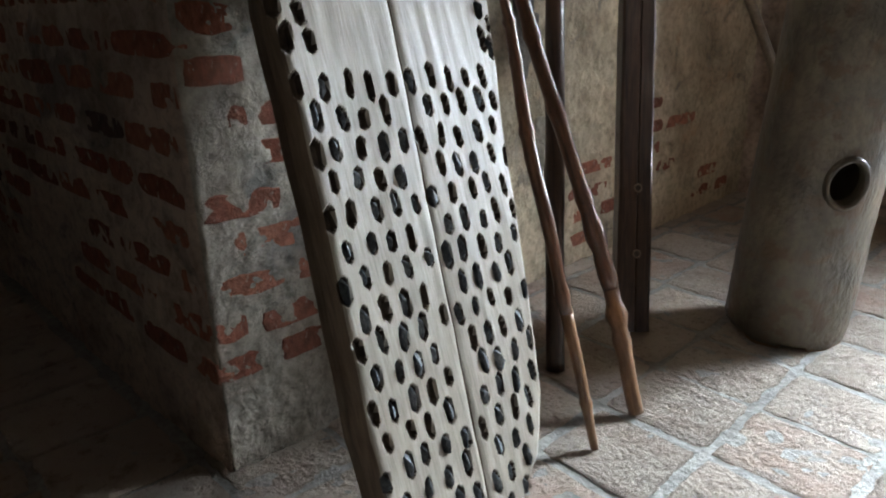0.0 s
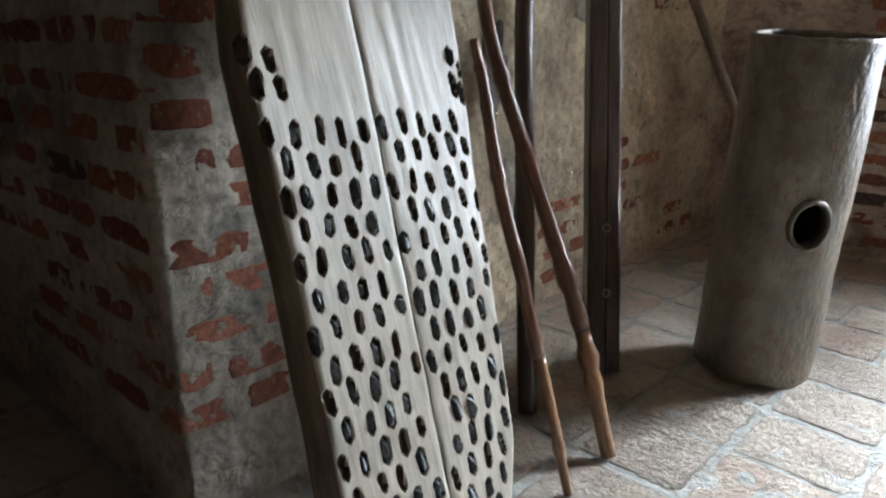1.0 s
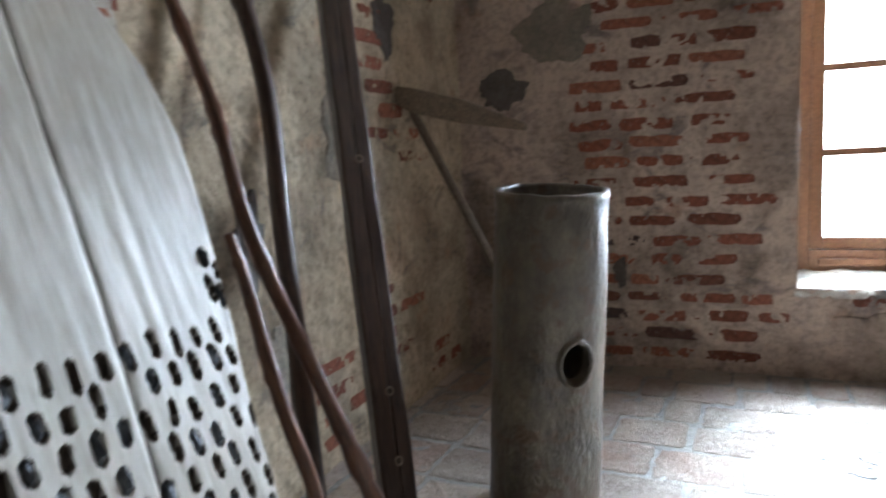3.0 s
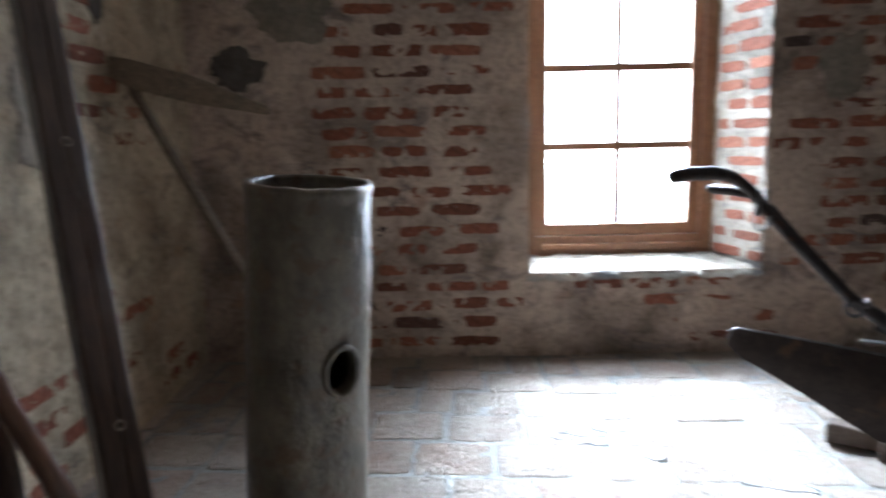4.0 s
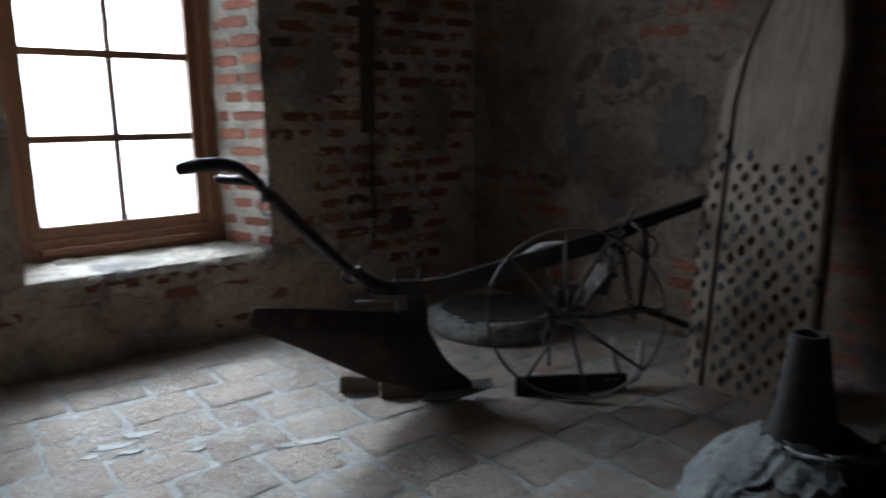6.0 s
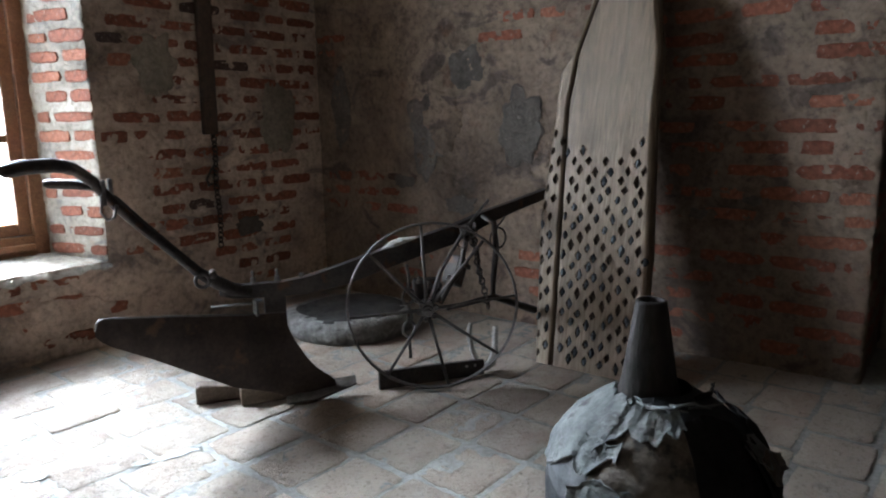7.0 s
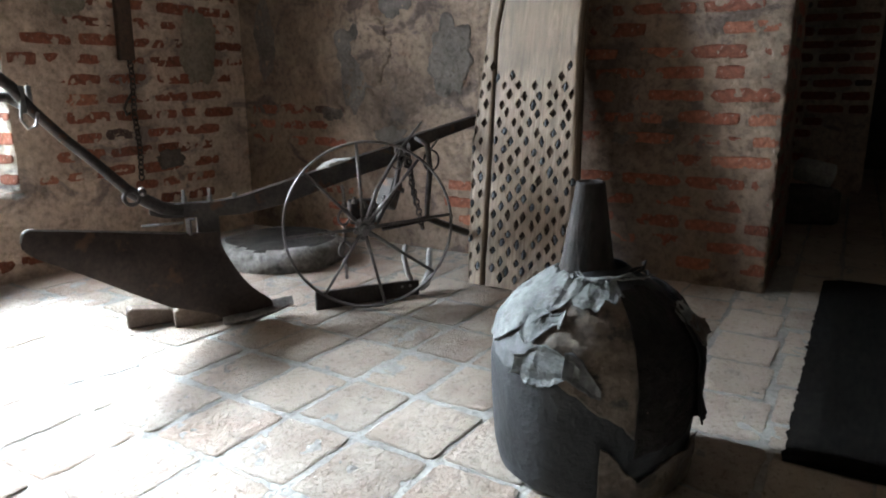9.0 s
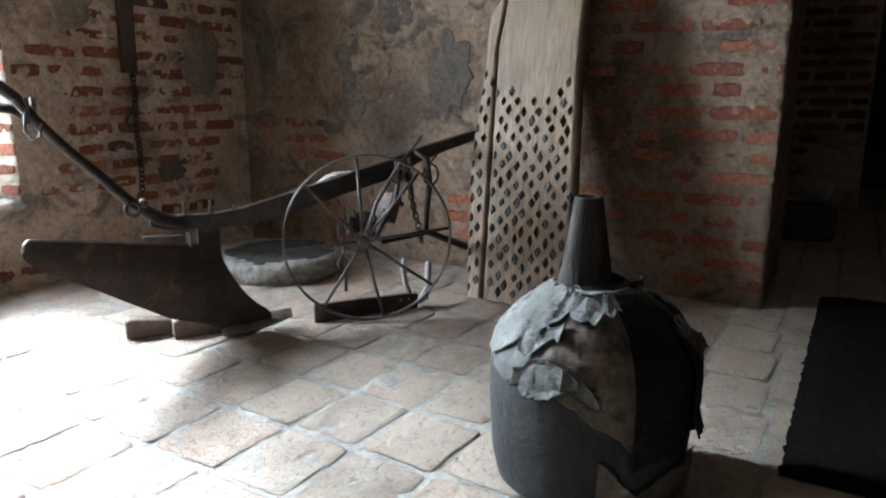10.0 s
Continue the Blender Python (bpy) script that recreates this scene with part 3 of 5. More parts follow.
def threshing_board(label, at, planks, holes, hole_size, thick, length, wood, seed, filled, warp=0.0, step=0.0031, point=0.42, joint=1.0, lift=0.0005):
    """planks: pairs of edge lines, each a list of (v, u); u runs across, v up along the board, w out of its studded face."""
    rnd = random.Random(seed)
    board = thing("threshing_board", label, "threshing board", at)
    ha, hb = hole_size
    cells = {}
    pits = []
    for (u, v) in holes:
        p = (u, v, ha * rnd.uniform(.8, 1.15), hb * rnd.uniform(.75, 1.15), rnd.uniform(-.12, .12))
        pits.append(p)
        for i in range(int((u - .02) / .02) - 1, int((u + .02) / .02) + 2):
            for j in range(int((v - .03) / .02) - 1, int((v + .03) / .02) + 2):
                cells.setdefault((i, j), []).append(p)

    def inside(u, v):
        best = 9.0
        for (pu, pv, a, b, tw) in cells.get((int(u / .02), int(v / .02)), ()):
            x, y = u - pu + tw * (v - pv), v - pv
            s = max(abs(x) / a, point * abs(x) / a + abs(y) / b)
            best = min(best, s)
        return best

    def face_w(u, v):
        return (0.004 * noise.noise((u * 9, v * 2.0, seed)) + 0.0010 * noise.noise((u * 60, v * 5, seed + 3.0)) + warp * v * v)

    for n_plank, (left, right) in enumerate(planks):
        bm = bmesh.new()
        lo, hi = min(left[0][0], right[0][0]), max(left[-1][0], right[-1][0])
        nv = round((hi - lo) / step)
        nu = max(4, round(max(edge_at(right, lo + (hi - lo) * k / 20) - edge_at(left, lo + (hi - lo) * k / 20) for k in range(21)) / step))
        front, back = [], []
        for j in range(nv + 1):
            v = lo + (hi - lo) * j / nv
            a = edge_at(left, v) + 0.0022 * noise.noise((v * 14, seed, 1.0))
            b = max(edge_at(right, v) + 0.0022 * noise.noise((v * 14, seed, 5.0)), a + 0.004)
            fr, bk = [], []
            for i in range(nu + 1):
                t = i / nu
                u = a + (b - a) * t
                s = inside(u, v)
                w = face_w(u, v)
                rim = min(t, 1 - t) * (b - a)
                inner = (t > 0.5) == (n_plank == 0)
                w -= 0.007 * joint * max(0.0, 1 - rim / 0.009) ** 2 if inner else 0.020 * max(0.0, 1 - rim / 0.024) ** 2
                if s < 1:
                    w -= 0.011 * min(1.0, (1 - s) * 3.2)
                fr.append(bm.verts.new((u, v, w)))
            for t in (0.0, 0.5, 1.0):
                bk.append(bm.verts.new((a + (b - a) * t, v, -thick + warp * v * v)))
            front.append(fr)
            back.append(bk)
        for j in range(nv):
            for i in range(nu):
                f = bm.faces.new((front[j][i], front[j][i + 1], front[j + 1][i + 1], front[j + 1][i]))
                c = f.calc_center_median()
                # pit faces: brown wood darkened further, the sockets' shade put into the colour
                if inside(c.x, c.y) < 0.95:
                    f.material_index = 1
                elif (i < 5 and n_plank == 0) or (i > nu - 3 and n_plank == 1):
                    f.material_index = 2
            for i in range(2):
                bm.faces.new((back[j][i + 1], back[j][i], back[j + 1][i], back[j + 1][i + 1]))
            for f in (bm.faces.new((back[j][0], front[j][0], front[j + 1][0], back[j + 1][0])),
                      bm.faces.new((front[j][-1], back[j][2], back[j + 1][2], front[j + 1][-1]))):
                f.material_index = 2
        for j in (0, nv):
            f = bm.faces.new([*front[j], back[j][2], back[j][1], back[j][0]])
            f.material_index = 2
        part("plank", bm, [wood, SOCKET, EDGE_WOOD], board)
    for (u, v, a, b, tw) in pits:
        if rnd.random() > filled * (1.35 - v):
            continue
        ob = new("flint", rnd.choice(CHIPS))
        ob.parent = board
        s = rnd.uniform(.85, 1.12)
        ob.matrix_basis = (Matrix.Translation((u, v, lift + face_w(u, v) + rnd.uniform(-.005, .003))) @ Matrix.Rotation(tw + rnd.uniform(-.15, .15), 4, "Z")
                           @ Matrix.Rotation(rnd.uniform(-.35, .35), 4, "Y") @ Matrix.Diagonal((a * s, b * s * .5, 0.0085, 1)))
    return board


rnd = random.Random(21)
# pale board leaning on the west pier; u along y, v up its slope
K1 = 1 / math.cos(math.atan(0.33))
L1 = [(0.012, 0.80), (0.05, 0.775), (0.30, 0.768), (0.58, 0.785), (0.87, 0.792), (1.08, 0.825), (1.25, 0.865), (1.36, 0.92), (1.41, 0.985)]
C1 = [(0.012, 0.952), (0.20, 0.960), (0.55, 0.978), (0.88, 0.995), (1.41, 1.005)]
R1 = [(0.012, 1.00), (0.10, 1.055), (0.14, 1.10), (0.23, 1.14), (0.44, 1.168), (0.65, 1.190), (0.88, 1.222), (1.05, 1.236), (1.16, 1.212), (1.28, 1.15), (1.37, 1.08), (1.41, 1.03)]
holes = []
row, v = 0, 0.771
while v > 0.03:
    u0, u1 = edge_at(L1, v) + 0.022, edge_at(R1, v) - 0.016
    u = u0 + (0.0 if row % 2 == 0 else 0.0187)
    while u < u1:
        if abs(u - edge_at(C1, v)) > 0.010:
            holes.append((u + rnd.uniform(-.004, .004), v + rnd.uniform(-.006, .006) - 0.03 * (u - 0.8)))
        u += 0.0375 * rnd.uniform(.94, 1.06)
    v -= 0.0442
    row += 1
holes += [(0.812, 0.835), (0.838, 0.865), (0.845, 0.828), (0.806, 0.880), (1.172, 0.815), (1.197, 0.838), (1.188, 0.80), (1.178, 0.862)]
slope1 = Matrix(((0, -0.33 / 1.053, 0.9496), (1, 0, 0), (0, 0.9496, 0.3134))).to_4x4()
at1 = Matrix.Translation((-0.360, 0, 0)) @ slope1
gap = 0.0011
threshing_board("pale bleached threshing board with flint chips leaning on the pier", at1,
                [(L1, [(a, b - gap) for a, b in C1]), ([(a, b + gap) for a, b in C1], R1)], holes, (0.0076, 0.0210), 0.042, 1.41, PALE_WOOD, 3, 0.68, step=0.0029, point=0.34, joint=0.3, lift=0.0018)

# brown board leaning on the east wall; u runs along -y
L2 = [(0.008, -1.775), (0.30, -1.800), (0.57, -1.822), (0.90, -1.808), (1.13, -1.808), (1.20, -1.76), (1.37, -1.715), (1.55, -1.68), (1.68, -1.635), (1.74, -1.59)]
C2 = [(0.008, -1.703), (0.50, -1.728), (0.99, -1.754), (1.20, -1.735), (1.45, -1.665), (1.74, -1.580)]
R2 = [(0.008, -1.346), (0.48, -1.368), (0.90, -1.402), (1.20, -1.410), (1.34, -1.438), (1.52, -1.475), (1.68, -1.53), (1.74, -1.572)]
holes = []
row, v = 0, 0.895
while v > 0.02:
    u = edge_at(L2, v) + 0.018 + (0.0 if row % 2 == 0 else 0.032)
    while u < edge_at(R2, v) - 0.012:
        t = (u + 1.78) / 0.4
        top = 0.90 - 0.10 * math.sin(math.pi * min(1, max(0, t))) ** 2 + rnd.uniform(-.015, .015)
        if abs(u - edge_at(C2, v)) > 0.011 and v < top:
            holes.append((u + rnd.uniform(-.003, .003), v + rnd.uniform(-.005, .005)))
        u += 0.064 * rnd.uniform(.95, 1.05)
    v -= 0.0355
    row += 1
c2 = math.cos(math.atan(0.22))
slope2 = Matrix(((0, 0.22 * c2, -c2), (-1, 0, 0), (0, c2, 0.22 * c2))).to_4x4()
at2 = Matrix.Translation((2.112, 0, 0)) @ slope2
threshing_board("weathered brown split threshing board with flint leaning on the wall", at2,
                [(L2, [(a, b - 0.004) for a, b in C2]), ([(a, b + 0.011 - 0.005 * a) for a, b in C2], R2)], holes, (0.0118, 0.0225), 0.045, 1.74, BROWN_WOOD, 7, 0.62, step=0.0036, point=0.9, lift=0.0035)


# ---- sticks and posts leaning on the west wall ----
def branch(name, label, pts, radii, material, bend=0.004, knots=0, seed=0, flat=1.0, category="stick", cut=14, worn=0):
    """A branch through the points, with a wavering line and knots. Its own y axis runs up it."""
    rnd = random.Random(seed)
    base, tip = Vector(pts[0]), Vector(pts[-1])
    axis = (tip - base).normalized()
    turn = axis.to_track_quat("Y", "Z").to_matrix().to_4x4()
    m = Matrix.Translation(base) @ turn
    back = m.inverted()
    n = 60
    line, rad = [], []
    ks = [rnd.uniform(.06, .94) for _ in range(knots)]
    for i in range(n + 1):
        t = i / n
        f = t * (len(pts) - 1)
        k = min(int(f), len(pts) - 2)
        q0, q1, q2, q3 = (Vector(pts[max(0, min(len(pts) - 1, k + d))]) for d in (-1, 0, 1, 2))
        w_ = f - k
        p = 0.5 * (2 * q1 + (q2 - q0) * w_ + (2 * q0 - 5 * q1 + 4 * q2 - q3) * w_ ** 2 + (3 * q1 - q0 - 3 * q2 + q3) * w_ ** 3)
        p = back @ p
        w = bend * min(1, 6 * t, 6 * (1 - t) + .3)
        p += Vector((w * noise.noise((t * 5, seed, 0.5)), 0, w * noise.noise((t * 5, seed, 9.5))))
        line.append(p)
        r = float(np.interp(t, np.linspace(0, 1, len(radii)), radii))
        r *= 1 + sum(.28 * math.exp(-((t - c) / .006) ** 2) for c in ks) + .05 * noise.noise((t * 14, seed, 2.0))
        rad.append(r)
    if worn:
        stick = thing(name, label, category, m)
        part("shaft", tube(bmesh.new(), line[worn:], rad[worn:], cut, flat), material, stick, smooth=True)
        part("worn_end", tube(bmesh.new(), line[:worn + 1], rad[:worn + 1], cut, flat), TIP_WOOD, stick, "paler worn lower end", smooth=True)
        return stick
    bm = bmesh.new()
    tube(bm, line, rad, cut, flat)
    ob = new(name, finish(name, bm, material, True))
    ob.matrix_world = m
    return tagged(ob, label, category)


branch("walking_stick", "short red-brown knotty stick leaning on the pale board", [(-0.438, 1.312, 0.004), (-0.562, 1.280, 0.486), (-0.640, 1.250, 0.845)],
       (0.008, 0.012, 0.0130, 0.0115, 0.008), STICK_WOOD, 0.008, 9, 2, worn=18)
branch("walking_stick", "long red-brown knotty stick leaning on the wall", [(-0.445, 1.477, 0.006), (-0.541, 1.484, 0.289), (-0.645, 1.436, 0.606), (-0.720, 1.395, 0.85), (-0.806, 1.420, 1.095), (-0.905, 1.41, 1.40)],
       (0.0165, 0.0165, 0.0155, 0.0145, 0.013, 0.012), STICK_WOOD, 0.006, 15, 4, worn=11)
branch("wooden_pole", "dark polished pole leaning on the plastered wall",
       [(-0.676, 1.505, 0.005), (-0.772, 1.60, 0.46), (-0.846, 1.677, 0.832), (-0.900, 1.730, 1.12), (-0.945, 1.725, 1.34), (-1.02, 1.66, 1.62)],
       (0.022, 0.023, 0.022, 0.021, 0.02), DARK_WOOD, 0.003, 2, 6, category="pole")
branch("iron_rod", "thin dark rod leaning beside a pole", [(-0.83, 1.64, 0.30), (-0.905, 1.745, 0.85), (-1.02, 1.83, 1.55)],
       (0.006, 0.008, 0.008), DARK_WOOD, 0.006, 3, 8, category="rod")

post = thing("wooden_beam", "dark squared wooden beam with peg holes leaning on the wall", "beam")
p0, p1 = Vector((-0.650, 1.793, 0.0)), Vector((-1.003, 2.213, 1.62))
ax = (p1 - p0).normalized()
side = Vector((0.62, 0.78, 0)).normalized()
side = (side - ax * side.dot(ax)).normalized()
post.matrix_world = Matrix.Translation(p0) @ Matrix((side, ax, side.cross(ax))).transposed().to_4x4()
bm = bmesh.new()
hw, hd, nl = 0.044, 0.024, 60
rows = []
for i in range(nl + 1):
    s = 0.012 + (p1 - p0).length * i / nl
    rows.append([bm.verts.new((x * hw + 0.0025 * noise.noise((s * 6, x, z)), s, z * hd + 0.0025 * noise.noise((s * 7, z, x + 4))))
                 for x, z in ((-.86, -1), (.86, -1), (1, -.8), (1, .8), (.86, 1), (.15, 1), (.10, .84), (.05, 1), (-.86, 1), (-1, .8), (-1, -.8))])
for a, b in zip(rows, rows[1:]):
    for k in range(len(a)):
        bm.faces.new((a[k], a[(k + 1) % len(a)], b[(k + 1) % len(a)], b[k]))
bm.faces.new(rows[0][::-1])
bm.faces.new(rows[-1])
part("shaft", bm, DARK_WOOD, post)
for s in (0.215, 0.385, 1.0):
    bm = bmesh.new()
    ring(bm, (0.004, s, hd + 0.001), (0, 0, 1), 0.0095, 0.0026, 0.002, 20, 8)
    part("peg_ring", bm, GREY_POLE, post, "pale worn ring of a peg hole")
    # dark disc inside the ring, the hole's shade as colour
    bm = bmesh.new()
    tube(bm, [(0.004, s, hd - 0.004), (0.004, s, hd + 0.0015)], 0.009, 14)
    part("peg", bm, SOCKET, post)

# hoe-like tool in the corner
tool = thing("wooden_hoe", "old wooden hoe with a wedge head leaning in the corner", "tool")
bm = bmesh.new()
tube(bm, [(-0.435, 2.75, 0.012), (-0.58, 2.755, 0.31), (-0.72, 2.75, 0.577), (-0.99, 2.75, 1.10), (-1.005, 2.75, 1.14)], [0.017, 0.018, 0.017, 0.016, 0.015], 12)
part("handle", bm, GREY_POLE, tool, smooth=True)
bm = bmesh.new()
sec = [(-1.05, 1.150, 1.215, .035), (-0.99, 1.115, 1.205, .04), (-0.80, 1.065, 1.150, .035), (-0.57, 1.025, 1.050, .015)]
rows = [[bm.verts.new((x, 2.75 + s * w, z)) for s, z in ((-1, zl), (1, zl), (1, zh), (-1, zh))] for x, zl, zh, w in sec]
for a, b in zip(rows, rows[1:]):
    for k in range(4):
        bm.faces.new((a[k], a[(k + 1) % 4], b[(k + 1) % 4], b[k]))
bm.faces.new(rows[0][::-1])
bm.faces.new(rows[-1])
bmesh.ops.bevel(bm, geom=list(bm.edges), offset=0.005, segments=2, affect="EDGES")
part("head", bm, BROWN_WOOD, tool, "pale brown wedge head")

# ---- clay vessel ----
vx = Vector((0.058, -0.045, 0.85)).normalized()
vessel = thing("clay_cylinder", "tall olive-brown glazed clay cylinder with a collared side hole", "clay vessel",
               Matrix.Translation((-0.388, 2.125, 0.0)) @ Vector((0, 0, 1)).rotation_difference(vx).to_matrix().to_4x4())
bm = bmesh.new()
hole_dir = math.atan2(-0.75, 0.66)
hz = 0.452
segs, zs = 120, [0.0] + [0.012 + 0.846 * k / 90 for k in range(91)]


def vessel_r(z):
    return float(np.interp(z, [0, .03, .2, .5, .78, .83, .845, .858], [.142, .146, .148, .1445, .140, .140, .144, .142]))


def chip(a):
    c, d = math.cos(a), math.sin(a)
    return (0.055 * max(0.0, noise.noise((c * 3.1 + 4, d * 3.1, 3.0))) + 0.030 * max(0.0, noise.noise((c * 9, d * 9, 5.0)))
            + 0.034 * max(0.0, 1 - abs(a - 3.75) / .75) ** .5 + 0.030 * max(0.0, 1 - abs(a - 0.95) / .6) ** .5)


shells = []
for inner in (False, True):
    rows = []
    for j, z in enumerate(zs):
        row = []
        for k in range(segs):
            a = 2 * math.pi * k / segs
            r = vessel_r(z) + 0.004 * noise.noise((math.cos(a) * 2, math.sin(a) * 2, z * 4)) + 0.0012 * noise.noise((math.cos(a) * 7, math.sin(a) * 7, z * 22)) - (0.016 if inner else 0)
            zz = z
            if j == 0:
                zz = 0.001 + chip(a)
            if j == 1:
                zz = max(z, 0.008 + chip(a))
            if j == len(zs) - 1:
                zz += 0.003 * noise.noise((math.cos(a) * 3, math.sin(a) * 3, 8.0))
            row.append(bm.verts.new((r * math.cos(a), r * math.sin(a), zz)))
        rows.append(row)
    for a_, b_ in zip(rows, rows[1:]):
        for k in range(segs):
            f = bm.faces.new((a_[k], a_[(k + 1) % segs], b_[(k + 1) % segs], b_[k]))
            if a_ is rows[0]:
                f.material_index = 1
    shells.append(rows)
for j in (0, -1):
    for k in range(segs):
        f = bm.faces.new((shells[0][j][k], shells[0][j][(k + 1) % segs], shells[1][j][(k + 1) % segs], shells[1][j][k]))
        f.material_index = 1 if j == 0 else 0
hc = Vector((math.cos(hole_dir), math.sin(hole_dir), 0))
gone = [f for f in bm.faces if (c := f.calc_center_median()).dot(hc) > 0 and (abs(c.dot(Vector((-hc.y, hc.x, 0)))) / .041) ** 2 + ((c.z - hz) / .054) ** 2 < 1]
bmesh.ops.delete(bm, geom=gone, context="FACES")
part("body", bm, [CLAY, CLAY_RAW], vessel, smooth=True)
bm = bmesh.new()
t = Vector((-hc.y, hc.x, 0))
rows = []
for i in range(40):
    a = 2 * math.pi * i / 40
    row = []
    for rr, dd in ((.050, -.004), (.048, .008), (.044, .013), (.040, .011), (.037, .0), (.037, -.025)):
        across, up = rr * 0.99 * math.cos(a), rr * 1.30 * math.sin(a)
        surf = math.sqrt(max(0.0, vessel_r(hz) ** 2 - across ** 2))
        row.append(bm.verts.new(hc * (surf + dd) + t * across + Vector((0, 0, hz + up))))
    rows.append(row)
for i in range(40):
    p, q = rows[i], rows[(i + 1) % 40]
    for k in range(5):
        bm.faces.new((p[k], p[k + 1], q[k + 1], q[k]))
part("collar", bm, CLAY, vessel, "raised clay collar round the side hole", smooth=True)

# ---- plough ----
plough = thing("plough", "old rusted iron plough with a curved mouldboard and one spoked wheel", "plough")
PD, PC, PO = Vector((0.8486, -0.5291, 0)), Vector((-0.5291, -0.8486, 0)), Vector((1.25, 2.33, 0))


def pl(u, k, z):
    return PO + PD * u + PC * k + Vector((0, 0, z))


def bar(bm, line, wide):
    """A flat bar: line of (u, z low, z high), wide across."""
    rows = [[bm.verts.new(pl(u, k, z)) for k, z in ((kc - w, zl), (kc + w, zl), (kc + w, zh), (kc - w, zh))] for u, zl, zh, kc, w in
            [(u, a, b, kc, wide) for u, a, b, kc in line]]
    for a, b in zip(rows, rows[1:]):
        for i in range(4):
            bm.faces.new((a[i], a[(i + 1) % 4], b[(i + 1) % 4], b[i]))
    bm.faces.new(rows[0][::-1])
    bm.faces.new(rows[-1])
    bmesh.ops.bevel(bm, geom=[e for e in bm.edges if e.is_manifold and e.calc_face_angle(0) > .6], offset=0.004, segments=2, affect="EDGES")
    return bm


part("beam", bar(bmesh.new(), [(-.10, .380, .404, -.045), (-.06, .366, .408, -.045), (0, .362, .408, -.045), (.10, .358, .406, -.045), (.190, .357, .417, -.045), (.330, .380, .454, -.040), (.530, .442, .511, -.030),
                                      (.71, .490, .557, -.02), (.86, .545, .597, -.06), (1.0, .578, .620, -.115), (1.146, .603, .642, -.184), (1.20, .612, .65, -.215)], 0.017), IRON, plough)
bm = bmesh.new()
tube(bm, [pl(.0, -.04, .384), pl(-.06, -.035, .398), pl(-.105, -.028, .426), pl(-.156, .003, .467), pl(-.228, .045, .551), pl(-.307, .091, .637), pl(-.376, .132, .722), pl(-.414, .157, .782), pl(-.452, .187, .818), pl(-.480, .208, .830)],
     [.022, .024, .024, .020, .018, .017, .017, .018, .019, .020], 12, 0.8)
tube(bm, [pl(-.465, .197, .824), pl(-.496, .221, .833), pl(-.555, .266, .832), pl(-.585, .288, .826), pl(-.596, .297, .823), pl(-.600, .300, .822)], [.018, .021, .021, .020, .017, .010], 14, 0.85)
part("handle", bm, IRON, plough, smooth=True)
bm = bmesh.new()
tube(bm, [pl(-.18, -.05, .49), pl(-.30, -.055, .618), pl(-.38, -.07, .705), pl(-.44, -.10, .748), pl(-.50, -.13, .756), pl(-.572, -.14, .760), pl(-.584, -.14, .760)], [.013, .013, .014, .018, .020, .019, .010], 12, 0.8)
part("handle", bm, IRON, plough, smooth=True)
for s in (0.0, 0.028):
    bm = bmesh.new()
    box(bm, -.007, .007, -.005, .005, -.036, .036, 0.003, Matrix.Translation(pl(-.392 + s * .5, .155 - s * 2, .748)))
    part("clamp", bm, WORN_IRON, plough)
bm = bmesh.new()
tube(bm, [pl(-.396, .165, .742), pl(-.400, .17, .695), pl(-.387, .17, .673), pl(-.368, .168, .680), pl(-.360, .16, .715)], .004, 8)
part("hook", bm, WORN_IRON, plough, smooth=True)
bm = bmesh.new()
ring(bm, pl(-.150, .020, .446), PC, .021, .006, .008, 24, 8)
tube(bm, [pl(-.118, -.02, .462), pl(-.118, .03, .462)], .012, 10)
part("hinge_loop", bm, IRON, plough, smooth=True)
for u in (0.008, 0.088, 0.168):
    bm = bmesh.new()
    tube(bm, [pl(u, -.045, .402), pl(u, -.045, .412), pl(u, -.045, .4121), pl(u, -.045, .428)], [.013, .013, .0095, .0095], 6)
    if u < .1:
        tube(bm, [pl(u, -.045, .428), pl(u, -.045, .450)], .0055, 8)
    part("bolt", bm, WORN_IRON, plough)
bm = bmesh.new()
bar(bm, [(.04, .06, .36, -.04), (.11, .06, .36, -.04)], 0.012)
part("standard", bm, IRON, plough)
bm = bmesh.new()
box(bm, -.13, -.005, -.010, .010, -.003, .003, 0.001, Matrix.Translation(pl(0, .0, .352)) @ Matrix((PD, PC, Vector((0, 0, 1)))).transposed().to_4x4())
part("stay", bm, WORN_IRON, plough)
bm = bmesh.new()
box(bm, -.004, .004, -.010, .010, -.030, .022, 0.001, Matrix.Translation(pl(.004, .04, .348)))
box(bm, -.004, .022, -.010, .010, .016, .022, 0.001, Matrix.Translation(pl(.004, .04, .348)))
part("bracket", bm, WORN_IRON, plough)

# mouldboard: twisted plate
top_e = [(-.434, .392), (-.428, .412), (-.418, .421), (-.33, .400), (-.218, .372), (-.003, .324), (.099, .312)]
bot_e = [(-.434, .378), (-.413, .349), (-.302, .269), (-.189, .183), (-.076, .102), (.057, .045), (.073, .034), (.099, .010), (.203, .013), (.30, .030)]
right_e = [(.02, .215), (.045, .262), (.076, .240), (.113, .198), (.154, .163), (.211, .130), (.258, .107), (.312, .099)]


def flare(u):
    return .01 + .275 * max(0.0, (.12 - u) / .541) ** 1.4


